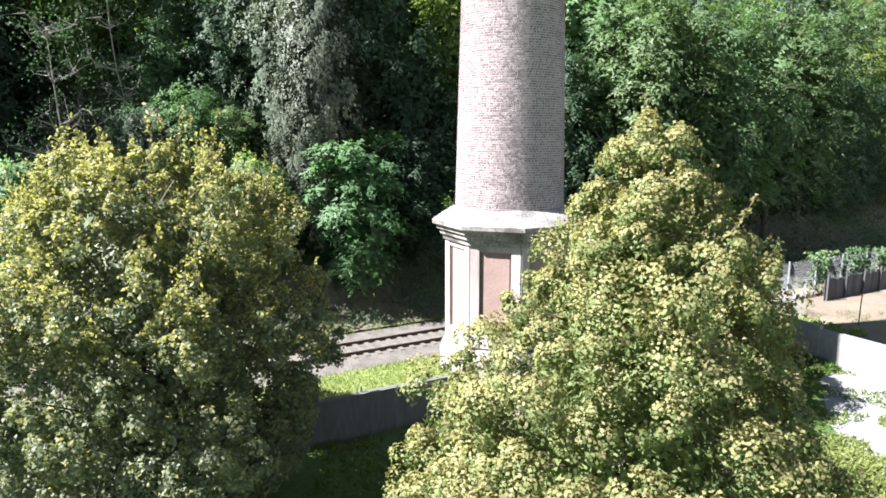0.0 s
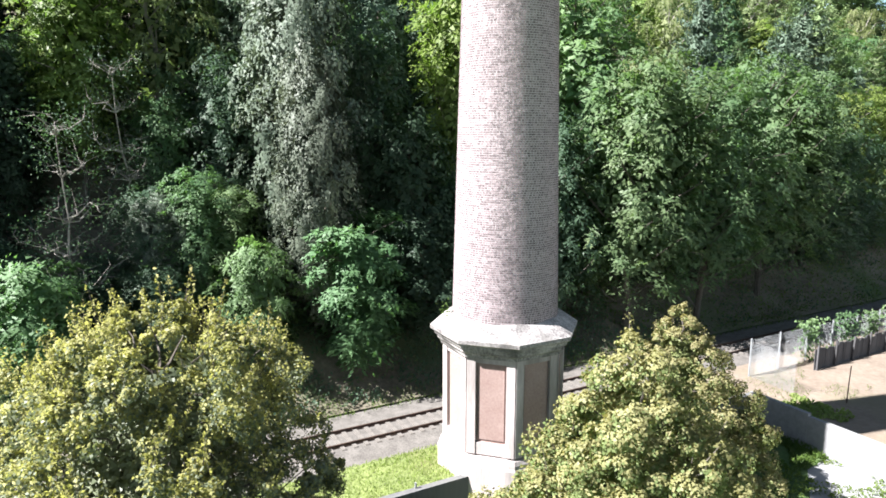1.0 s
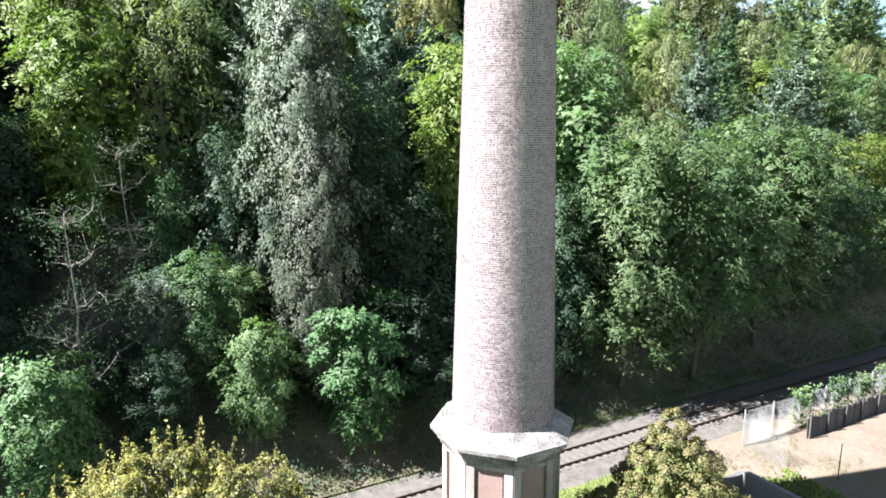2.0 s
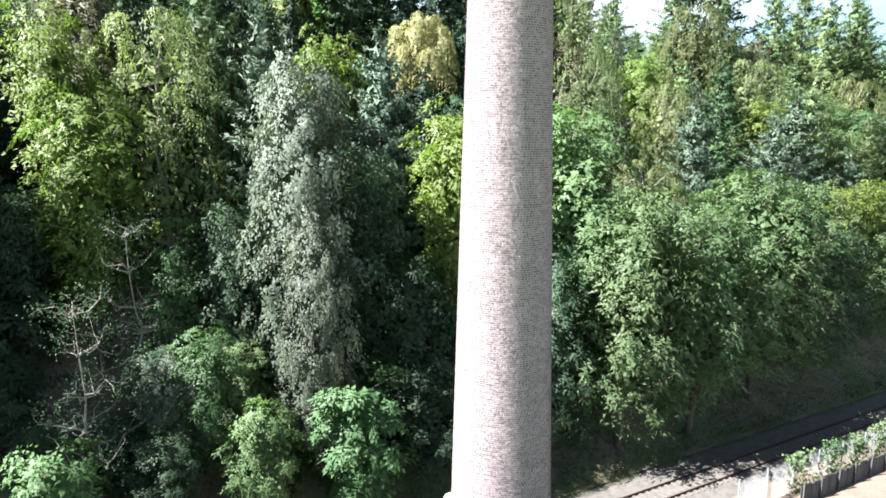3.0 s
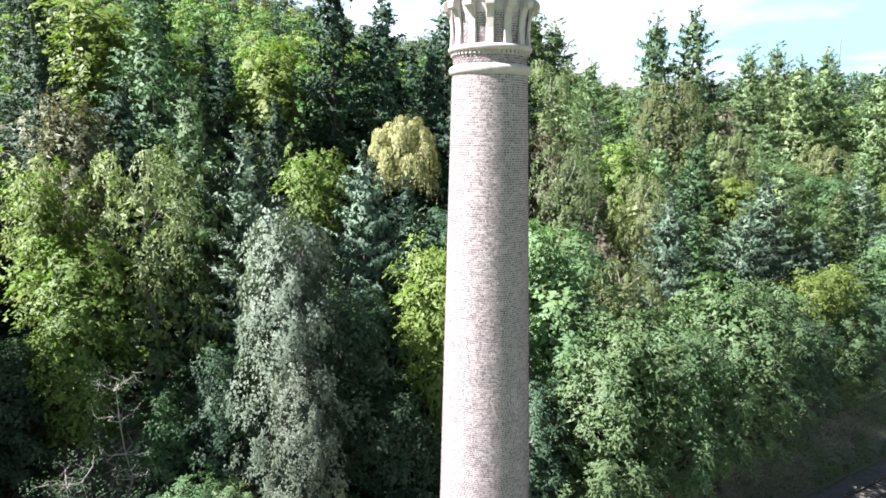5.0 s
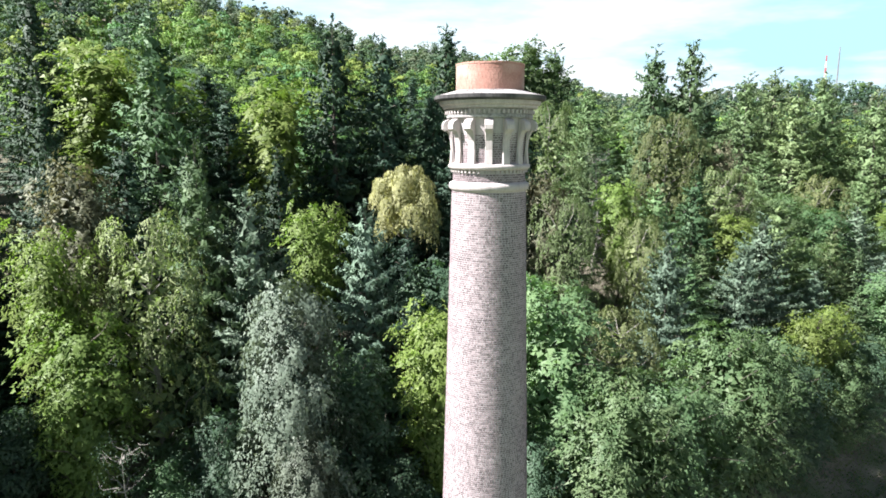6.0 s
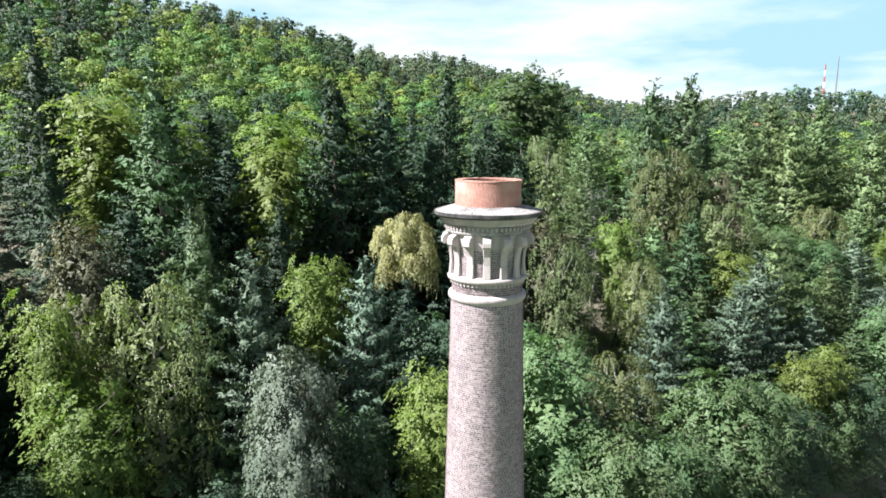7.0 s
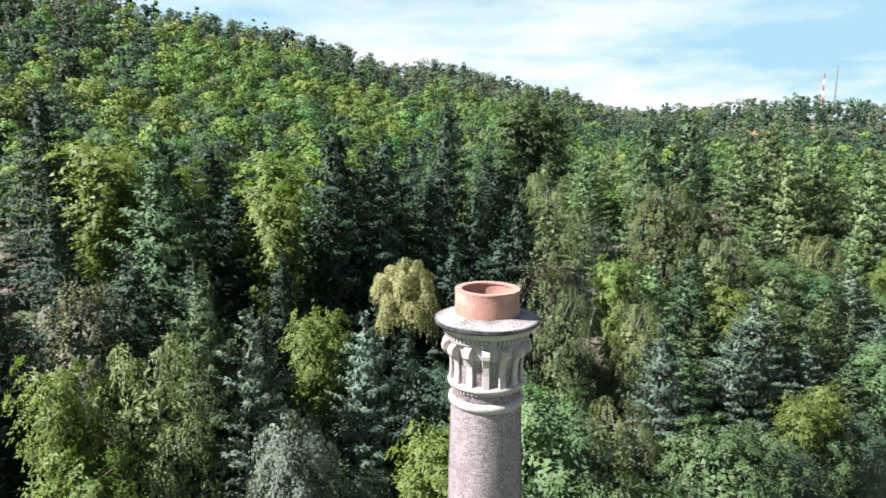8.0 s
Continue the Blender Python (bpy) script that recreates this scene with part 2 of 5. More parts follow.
GLOW = (1.2, 1.5, 0.73)
M = {
    "brick": rough_material("pale_brick", (0.165, 0.128, 0.136), (0.295, 0.238, 0.25), 1.2, 0.9, 0.3, 12, island=0.4, stain=(0.24, 0.19, 0.2)),
    "mortar": rough_material("grey_mortar", (0.4, 0.355, 0.37), (0.5, 0.45, 0.465), 2.0, 0.95, 0.4),
    "orange_brick": rough_material("orange_brick", (0.36, 0.175, 0.14), (0.48, 0.265, 0.22), 1.2, 0.9, 0.3, 12, island=0.04, stain=(0.52, 0.36, 0.31)),
    "orange_mortar": rough_material("orange_mortar", (0.36, 0.18, 0.145), (0.46, 0.25, 0.21), 2.0, 0.95, 0.4),
    "stone": rough_material("white_stone", (0.36, 0.312, 0.308), (0.52, 0.462, 0.458), 1.3, 0.85, 0.35, 10, stain=(0.17, 0.155, 0.15), streak=True),
    "grey_stone": rough_material("weathered_grey_stone", (0.12, 0.11, 0.112), (0.44, 0.41, 0.405), 1.3, 0.9, 0.5, 8, stain=(0.09, 0.085, 0.08)),
    "crusted_stone": rough_material("crusted_stone", (0.03, 0.029, 0.031), (0.1, 0.094, 0.095), 1.6, 0.95, 0.5, 8, stain=(0.17, 0.158, 0.155), streak=True),
    "panel": rough_material("pink_render", (0.26, 0.175, 0.16), (0.34, 0.25, 0.23), 0.8, 0.9, 0.2, 14, stain=(0.29, 0.22, 0.20)),
    "soot": rough_material("soot", (0.03, 0.028, 0.026), (0.09, 0.07, 0.06), 2.0, 0.95, 0.5),
    "concrete": rough_material("grey_concrete", (0.10, 0.10, 0.105), (0.17, 0.168, 0.172), 0.7, 0.9, 0.3, 10, stain=(0.13, 0.13, 0.125), streak=True),
    "white_concrete": rough_material("pale_concrete", (0.20, 0.197, 0.205), (0.28, 0.276, 0.285), 0.35, 0.85, 0.2, 14, stain=(0.24, 0.24, 0.25)),
    "sand": rough_material("sandy_soil", (0.15, 0.118, 0.095), (0.23, 0.185, 0.15), 0.35, 0.95, 0.5, 12, stain=(0.17, 0.15, 0.10)),
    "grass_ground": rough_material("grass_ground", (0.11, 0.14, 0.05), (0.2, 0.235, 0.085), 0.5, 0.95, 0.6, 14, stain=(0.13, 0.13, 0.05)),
    # darker copy of the grass: tree shade put into the colour, bouncing less light
    "shaded_grass": rough_material("shade_toned_lawn", (0.045, 0.085, 0.028), (0.095, 0.15, 0.05), 0.5, 0.95, 0.6, 14, stain=(0.08, 0.07, 0.05)),
    "litter": rough_material("leaf_litter", (0.085, 0.075, 0.055), (0.185, 0.165, 0.125), 0.35, 0.95, 0.7, 12, stain=(0.075, 0.105, 0.045)),
    "ballast": rough_material("ballast", (0.10, 0.091, 0.085), (0.20, 0.184, 0.172), 1.5, 0.95, 0.9, 8, island=0.25),
    "rust": rough_material("rusty_steel", (0.035, 0.022, 0.018), (0.08, 0.05, 0.04), 3.0, 0.7, 0.2),
    "sleeper": rough_material("dusty_sleeper", (0.10, 0.09, 0.083), (0.19, 0.173, 0.16), 2.0, 0.9, 0.4),
    "steel": rough_material("galvanised_steel", (0.20, 0.21, 0.225), (0.30, 0.31, 0.325), 2.0, 0.5, 0.0),
    "bark": rough_material("bark", (0.05, 0.042, 0.034), (0.13, 0.115, 0.10), 2.5, 0.95, 0.6, 6, streak=True),
    "pale_bark": rough_material("pale_bark", (0.17, 0.155, 0.14), (0.32, 0.295, 0.27), 2.5, 0.95, 0.5, 6, streak=True),
    "old_board": rough_material("weathered_board", (0.05, 0.05, 0.055), (0.11, 0.107, 0.112), 2.0, 0.9, 0.3, 9, island=0.2, streak=True),
    "roof": rough_material("clay_roof", (0.35, 0.16, 0.09), (0.5, 0.26, 0.16), 0.6, 0.9, 0.2),
    "house_wall": rough_material("pale_house_wall", (0.6, 0.57, 0.5), (0.75, 0.72, 0.66), 0.5, 0.9, 0.1),
    "window": rough_material("dark_window", (0.03, 0.035, 0.04), (0.06, 0.07, 0.08), 0.5, 0.15, 0.0),
    "mast_red": rough_material("mast_red", (0.42, 0.11, 0.10), (0.5, 0.15, 0.13), 0.5, 0.5, 0.0),
    "mast_white": rough_material("mast_white", (0.7, 0.7, 0.7), (0.8, 0.8, 0.8), 0.5, 0.5, 0.0),
    "lime": leaf_material("lime_leaf", (0.108, 0.162, 0.04), (0.208, 0.262, 0.08), GLOW, hue=0.01),
    "green": leaf_material("green_leaf", (0.076, 0.138, 0.066), (0.176, 0.24, 0.12), GLOW),
    "deep": leaf_material("deep_green_leaf", (0.045, 0.082, 0.052), (0.098, 0.146, 0.092), GLOW),
    "fresh": leaf_material("fresh_green_leaf", (0.078, 0.142, 0.064), (0.155, 0.232, 0.112), GLOW),
    "grey": leaf_material("grey_green_leaf", (0.088, 0.115, 0.085), (0.22, 0.255, 0.2), (1.2, 1.25, 0.9), 0.25),
    "birch": leaf_material("birch_leaf", (0.13, 0.16, 0.07), (0.24, 0.27, 0.14), GLOW),
    "golden": leaf_material("golden_leaf", (0.27, 0.275, 0.13), (0.42, 0.415, 0.235), (1.3, 1.3, 0.7), hue=0.008),
    "brown": leaf_material("withered_leaf", (0.105, 0.108, 0.065), (0.19, 0.185, 0.12), (1.3, 1.2, 0.8), 0.25),
    "spruce": leaf_material("spruce_needle", (0.017, 0.04, 0.024), (0.048, 0.086, 0.051), (1.2, 1.4, 0.8), 0.12, 0.6),
    "fir": leaf_material("light_fir_needle", (0.078, 0.135, 0.058), (0.19, 0.256, 0.118), (1.2, 1.4, 0.8), 0.15, 0.6),
    "pine": leaf_material("green_needle", (0.045, 0.088, 0.042), (0.12, 0.178, 0.085), (1.2, 1.4, 0.8), 0.15, 0.6),
    "blue": leaf_material("blue_spruce_needle", (0.07, 0.12, 0.08), (0.18, 0.235, 0.165), (1.1, 1.2, 1.0), 0.12, 0.6),
    "plane": leaf_material("yellowing_sunlit_leaf", (0.21, 0.213, 0.09), (0.355, 0.348, 0.175), (1.3, 1.25, 0.8), 0.4, 0.5),
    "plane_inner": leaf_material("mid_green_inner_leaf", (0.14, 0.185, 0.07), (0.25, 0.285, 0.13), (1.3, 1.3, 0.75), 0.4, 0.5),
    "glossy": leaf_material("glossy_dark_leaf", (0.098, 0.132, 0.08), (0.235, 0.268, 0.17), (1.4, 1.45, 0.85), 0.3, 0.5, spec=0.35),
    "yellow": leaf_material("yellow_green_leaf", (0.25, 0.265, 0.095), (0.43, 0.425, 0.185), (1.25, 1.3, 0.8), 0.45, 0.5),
    "far_green": leaf_material("far_green_canopy", (0.055, 0.11, 0.04), (0.125, 0.205, 0.075), GLOW, 0.15, 0.7, patch=0.16, hue=0.03, many=True),
    "far_lime": leaf_material("far_lime_canopy", (0.095, 0.152, 0.034), (0.19, 0.255, 0.068), GLOW, 0.15, 0.7, patch=0.16, hue=0.03, many=True),
    "far_grey": leaf_material("far_hazed_canopy", (0.062, 0.088, 0.05), (0.135, 0.165, 0.1), GLOW, 0.15, 0.7, patch=0.16, hue=0.03, many=True),
    "far_deep": leaf_material("far_deep_canopy", (0.026, 0.055, 0.03), (0.072, 0.12, 0.062), GLOW, 0.12, 0.7, patch=0.16, hue=0.03, many=True),
    "far_spruce": leaf_material("far_spruce_canopy", (0.014, 0.034, 0.022), (0.06, 0.098, 0.06), GLOW, 0.1, 0.7, patch=0.2, hue=0.03, many=True),
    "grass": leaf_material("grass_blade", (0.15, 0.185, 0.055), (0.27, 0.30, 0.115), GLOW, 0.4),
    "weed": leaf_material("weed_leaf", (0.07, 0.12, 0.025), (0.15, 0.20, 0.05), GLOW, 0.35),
}


# ---- mesh helpers ----
class Geo:
    """Collects points and faces for one mesh."""

    def __init__(self):
        self.v, self.f, self.n, self.soft, self.tone = [], [], 0, [], []

    def add(self, verts, faces):
        verts = np.asarray(verts, float).reshape(-1, 3)
        self.v.append(verts)
        self.f.extend(tuple(i + self.n for i in f) for f in faces)
        self.n += len(verts)

    def quads(self, corners):
        """corners: (n, 4, 3)"""
        c = np.asarray(corners, float)
        k = len(c)
        self.v.append(c.reshape(-1, 3))
        self.f.extend(map(tuple, (np.arange(k * 4).reshape(k, 4) + self.n).tolist()))
        self.n += k * 4

    def tris(self, corners):
        """corners: (n, 3, 3)"""
        c = np.asarray(corners, float)
        k = len(c)
        self.v.append(c.reshape(-1, 3))
        self.f.extend(map(tuple, (np.arange(k * 3).reshape(k, 3) + self.n).tolist()))
        self.n += k * 3

    def box(self, centre, size, turn=0.0, taper=1.0):
        x, y, z = (s / 2 for s in size)
        c, s = math.cos(turn), math.sin(turn)
        p = []
        for k, h in ((1.0, -z), (taper, z)):
            for a, b in ((-x, -y), (x, -y), (x, y), (-x, y)):
                a, b = a * k, b * k
                p.append((centre[0] + a * c - b * s, centre[1] + a * s + b * c, centre[2] + h))
        self.add(p, [(3, 2, 1, 0), (4, 5, 6, 7), (0, 1, 5, 4), (1, 2, 6, 5), (2, 3, 7, 6), (3, 0, 4, 7)])

    def tube(self, pts, radii, sides=6, cap=True):
        pts = [Vector(p) for p in pts]
        rings = []
        for i, p in enumerate(pts):
            d = (pts[min(i + 1, len(pts) - 1)] - pts[max(i - 1, 0)]).normalized()
            a = d.orthogonal().normalized()
            b = d.cross(a)
            rings.append([p + (a * math.cos(2 * math.pi * k / sides) + b * math.sin(2 * math.pi * k / sides)) * radii[i] for k in range(sides)])
        faces = []
        for i in range(len(pts) - 1):
            for k in range(sides):
                faces.append((i * sides + k, i * sides + (k + 1) % sides, (i + 1) * sides + (k + 1) % sides, (i + 1) * sides + k))
        if cap:
            faces.append(tuple(range(sides))[::-1])
            faces.append(tuple(range((len(pts) - 1) * sides, len(pts) * sides)))
        self.add([tuple(q) for r in rings for q in r], faces)

    def lathe(self, profile, sides, turn=0.0, closed=False):
        """profile: (r, z) from bottom to top; round z."""
        n = len(profile)
        v = [(r * math.cos(turn + 2 * math.pi * k / sides), r * math.sin(turn + 2 * math.pi * k / sides), z) for r, z in profile for k in range(sides)]
        f = []
        for i in range(n if closed else n - 1):
            j = (i + 1) % n
            for k in range(sides):
                f.append((i * sides + k, i * sides + (k + 1) % sides, j * sides + (k + 1) % sides, j * sides + k))
        if not closed:
            f.append(tuple(range(sides))[::-1])
            f.append(tuple(range((n - 1) * sides, n * sides)))
        self.add(v, f)

    def mesh(self, name, material, smooth=False):
        me = bpy.data.meshes.new(name)
        me.from_pydata(np.concatenate(self.v).tolist(), [], self.f)
        me.materials.append(material)
        if smooth:
            me.polygons.foreach_set("use_smooth", [True] * len(me.polygons))
        me.update()
        if self.soft:
            me.polygons.foreach_set("use_smooth", [True] * len(me.polygons))
            me.normals_split_custom_set_from_vertices(np.concatenate(self.soft).tolist())
        if self.tone:
            at = me.attributes.new("tone", "FLOAT", "POINT")
            at.data.foreach_set("value", np.concatenate([np.full(n, t) for n, t in self.tone]))
        return me


def part(name, geo, material, parent, label="", smooth=False):
    ob = new(name, geo.mesh(name, M[material], smooth) if isinstance(geo, Geo) else geo)
    ob.parent = parent
    return tagged(ob, label)


def thing(name, place=(0, 0, 0), turn=0.0, **tags):
    ob = new(name)
    ob.empty_display_size = 0.2
    ob.matrix_basis = pose(*place, 0, 0, turn)
    return tagged(ob, **tags)


def structure(name, geo, material, label, category, smooth=False):
    return tagged(new(name, geo.mesh(name, M[material], smooth)), label, category, kind="structure")


# ---- the lie of the land: u along the railway, d away from it towards the hill ----
TH = radians(28.6)
CU, SU = math.cos(TH), math.sin(TH)
OX, OY = 0.0, 33.45
YARD = -0.7


def xy(u, d):
    return OX + u * CU - d * SU, OY + u * SU + d * CU


def ud(x, y):
    x, y = x - OX, y - OY
    return x * CU + y * SU, -x * SU + y * CU


# the ridges seen all round from the yard: bearing in degrees, distance, height
RIDGE = [(-90, 300, 130), (-31.5, 330, 106), (-22.6, 330, 101), (-15.9, 335, 95), (-10.0, 340, 91), (-2.5, 385, 82.5), (2.3, 410, 85), (7.1, 440, 78.5), (12, 500, 75), (16.1, 540, 63.8), (22.7, 480, 62.5), (29.3, 450, 65.3), (35.3, 440, 60.3), (90, 440, 60)]


def ridge(x, y):
    az = math.degrees(math.atan2(x, max(y, 1.0)))
    az = min(89.9, max(-89.9, az))
    for (a0, r0, z0), (a1, r1, z1) in zip(RIDGE, RIDGE[1:]):
        if az <= a1:
            t = (az - a0) / (a1 - a0)
            return r0 + (r1 - r0) * t, z0 + (z1 - z0) * t
    return 1000, 100


def height(u, d):
    if d < -3.0:
        return 0.12 + 0.5 * min(1, max(0, (-3.0 - d) / 3.5)) * min(1, max(0, (14 - u) / 4))
    if d < 3.0:
        return -0.02
    s = d - 3.0
    z = 0.7 * s - 0.54 * (1 - math.exp(-s / 1.5))
    if d > 45:
        x, y = xy(u, d)
        rr, rz = ridge(x, y)
        z45 = 0.7 * 42 - 0.54
        dr = math.hypot(x, y)
        # share of the way from the top of the slope to the ridge
        t = (d - 45) / max(30.0, d - 45 + rr - dr) if dr < rr else 1.0
        z = z45 + (rz - z45) * t ** 1.35
        if dr > rr:
            z = rz - 0.25 * (dr - rr)
    return z + 0.5 * noise.noise((u * 0.12, d * 0.12, 0)) * min(1, s / 3)


def ground_at(x, y):
    u, d = ud(x, y)
    return height(u, d)


def grid(us, ds, zf):
    g = Geo()
    pts = [(*xy(u, d), zf(u, d)) for d in ds for u in us]
    w = len(us)
    g.add(pts, [(i * w + k, i * w + k + 1, (i + 1) * w + k + 1, (i + 1) * w + k) for i in range(len(ds) - 1) for k in range(w - 1)])
    return g


us = [-600, -400, -280, -200, -150, -120] + list(range(-100, 131, 4)) + list(range(140, 621, 20)) + [720, 860, 1000, 1250]
ds = [3.0, 3.4, 4, 5, 6, 8, 10, 12, 15, 18, 22, 26, 30, 35, 40, 45, 52, 60, 70, 85, 100, 125, 150, 180, 210, 240] + list(range(265, 461, 15)) + [500, 560, 660, 800, 1000]
structure("hillside", grid(us, ds, height), "litter", "steep wooded hillside with dark soil and leaf litter", "hillside", True)
g = Geo()
g.add([(-1500, -1500, YARD), (1500, -1500, YARD), (1500, 900, YARD), (-1500, 900, YARD)], [(0, 1, 2, 3)])
structure("ground", g, "shaded_grass", "green grass toned dark for shade, on the lower ground below the retaining wall", "ground")
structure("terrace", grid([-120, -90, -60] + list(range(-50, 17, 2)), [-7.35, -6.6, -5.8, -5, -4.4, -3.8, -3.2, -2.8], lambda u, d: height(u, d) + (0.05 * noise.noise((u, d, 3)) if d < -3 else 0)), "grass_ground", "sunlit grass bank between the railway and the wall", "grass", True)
structure("sand_yard", grid([15.7, 18, 22, 28, 36, 50, 80, 140, 260], [-60, -40, -30, -24, -20, -16, -12, -9, -7, -5, -3.6, -2.8], lambda u, d: 0.12 + 0.08 * noise.noise((u * 0.3, d * 0.3, 7))), "sand", "bare sandy yard behind a low wall", "yard", True)
g = grid(list(range(-200, 420, 4)), [-2.9, -2.2, -1.3, 0, 1.3, 2.2, 3.1], lambda u, d: 0.0 - 0.12 * (abs(d) > 2.0) + 0.03 * noise.noise((u, d * 2, 1)))
structure("railway_bed", g, "ballast", "dusty pale ballast bed of the railway", "ballast", True)

# ---- railway track ----
track = thing("railway_track", (OX, OY, 0), 28.6, label="single railway track with rusty rails on dusty sleepers", category="railway track")
for side in (-1, 1):
    g = Geo()
    y0 = side * 0.7525
    prof = [(-0.07, 0.03), (0.07, 0.03), (0.07, 0.05), (0.015, 0.07), (0.015, 0.14), (0.036, 0.15), (0.036, 0.185), (-0.036, 0.185), (-0.036, 0.15), (-0.015, 0.14), (-0.015, 0.07), (-0.07, 0.05)]
    n = len(prof)
    g.add([(x, y0 + a, b) for x in (-180, 400) for a, b in prof], [(k, (k + 1) % n, n + (k + 1) % n, n + k) for k in range(n)] + [tuple(range(n))[::-1], tuple(range(n, 2 * n))])
    part("rail", g, "rust", track)
g = Geo()
g.box((0, 0, 0), (0.24, 2.5, 0.13), 0, 0.92)
sleeper_mesh = g.mesh("sleeper", M["sleeper"])
for i in range(130):
    s = part("sleeper", sleeper_mesh, "sleeper", track)
    s.location = (-24 + i * 0.62, 0, -0.005)

# ---- walls ----
w = thing("retaining_wall", (0, 0, 0), label="grey concrete retaining wall with thin posts on top", category="wall", kind="structure")
g = Geo()
a = xy((-70 - 2.0) / 2, -7.5)
g.box((a[0], a[1], (YARD - 0.3 + 0.98) / 2), (68.0, 0.3, 0.98 - YARD + 0.3), TH)
part("wall_panel", g, "concrete", w)
g = Geo()
a = xy((2.2 + 15.75) / 2, -7.5)
g.box((a[0], a[1], (YARD - 0.3 + 0.98) / 2), (13.55, 0.3, 0.98 - YARD + 0.3), TH)
part("wall_panel", g, "concrete", w)
for i in range(14):
    g = Geo()
    a = xy(-34 + i * 2.4, -7.42)
    g.box((a[0], a[1], 0.97), (0.07, 0.07, 0.5), TH)
    part("wall_post", g, "steel", w)
w2 = thing("side_wall", (0, 0, 0), label="pale concrete wall with its sunlit face to the paved yard", category="wall", kind="structure")
g = Geo()
a = xy(15.6, (-7.65 - 11.0) / 2)
g.box((a[0], a[1], (YARD - 0.3 + 1.18) / 2), (0.28, 3.35, 1.18 - YARD + 0.3), TH)
part("wall_panel", g, "white_concrete", w2)
g = Geo()
a = xy(15.62, (-11.0 - 40) / 2)
g.box((a[0], a[1], (YARD - 0.3 + 1.03) / 2), (0.24, 29, 1.03 - YARD + 0.3), TH)
part("wall_panel", g, "white_concrete", w2)
g = Geo()
p = [(*xy(u, d), YARD + 0.004) for u, d in ((4.0, -30), (15.45, -30), (15.45, -12.2), (13.5, -12.4), (9.0, -15.5), (5.5, -20))]
g.add(p, [tuple(range(len(p)))])
structure("pavement", g, "white_concrete", "bleached pale concrete paving in full sun", "pavement")

# ---- chimney ----
CX, CY = 2.84, 27.75
chimney = thing("factory_chimney", (CX, CY, YARD), label="tall round pale brick chimney with octagonal stone pedestal and carved capital", category="chimney")
OCT = radians(-85)
A8 = math.pi / 4


def zc(z):
    return z - YARD


def oct_prism(r0, z0, r1, z1):
    g = Geo()
    g.lathe([(r0, zc(z0)), (r1, zc(z1))], 8, OCT)
    return g


g = Geo()
g.lathe([(2.98, zc(YARD - 0.2)), (2.98, zc(1.45)), (2.92, zc(1.55)), (2.90, zc(1.68)), (2.82, zc(1.85)), (2.6, zc(1.87))], 8, OCT)
part("plinth", g, "stone", chimney, "white stone plinth")
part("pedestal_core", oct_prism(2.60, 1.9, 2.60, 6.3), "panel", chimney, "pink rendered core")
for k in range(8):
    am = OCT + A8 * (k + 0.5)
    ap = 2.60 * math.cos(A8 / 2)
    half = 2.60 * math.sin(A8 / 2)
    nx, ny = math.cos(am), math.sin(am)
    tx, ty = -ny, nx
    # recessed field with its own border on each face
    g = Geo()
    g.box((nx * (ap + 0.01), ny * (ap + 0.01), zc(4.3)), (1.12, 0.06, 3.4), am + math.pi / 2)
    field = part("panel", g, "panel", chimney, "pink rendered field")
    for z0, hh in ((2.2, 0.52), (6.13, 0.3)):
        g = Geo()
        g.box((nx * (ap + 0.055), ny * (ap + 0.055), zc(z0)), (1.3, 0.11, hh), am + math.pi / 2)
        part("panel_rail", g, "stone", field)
    for sgn in (-1, 1):
        g = Geo()
        o = sgn * (half - 0.155)
        g.box((nx * (ap + 0.065) + tx * o, ny * (ap + 0.065) + ty * o, zc(4.1)), (0.37, 0.17, 4.3), am + math.pi / 2)
        part("pilaster", g, "stone", chimney)
g = Geo()
g.lathe([(2.7, zc(6.2)), (2.84, zc(6.22)), (2.86, zc(6.36)), (2.98, zc(6.46)), (3.0, zc(6.62)), (3.12, zc(6.68)), (3.14, zc(6.8)), (3.3, zc(6.9)), (3.32, zc(7.07)), (2.45, zc(7.64)), (2.3, zc(7.66))], 8, OCT)
part("cornice", g, "grey_stone", chimney, "weathered stone cornice with sloping top")

def shaft_r(z):
    return 2.315 - (z - 7.7) * (2.315 - 1.585) / (36.5 - 7.7)


g = Geo()
g.lathe([(shaft_r(z) - 0.008, zc(z)) for z in (7.55, 7.56, 15, 22, 30, 36.59, 36.6)], 96)
part("shaft_core", g, "mortar", chimney, smooth=True)


def course_of_bricks(z, r, pitch, rows, proud=0.0, gap=0.02, tall=0.056):
    """One ring of headers as (n, 8, 3)."""
    n = max(20, round(2 * math.pi * r / pitch))
    a0 = random.uniform(0, 6.28)
    a = a0 + 2 * math.pi * np.arange(n) / n
    da = (math.pi / n) * (1 - gap / pitch) * np.random.uniform(0.82, 1.12, n)
    out = r + np.random.uniform(-0.003, 0.004, n) + proud
    corners = []
    for rad in (out, np.full(n, r - 0.035)):
        for s, h in ((-1, 0), (1, 0), (1, tall), (-1, tall)):
            corners.append(np.stack([rad * np.cos(a + s * da), rad * np.sin(a + s * da), np.full(n, z + h)], 1))
    return np.stack(corners, 1)


def bricks_geo(arr):
    g = Geo()
    k = len(arr)
    g.v.append(arr.reshape(-1, 3))
    base = (np.arange(k) * 8)[:, None, None]
    fs = np.array([(0, 1, 2, 3), (4, 5, 1, 0), (3, 2, 6, 7)])[None] + base
    g.f = list(map(tuple, fs.reshape(-1, 4).tolist()))
    g.n = k * 8
    return g


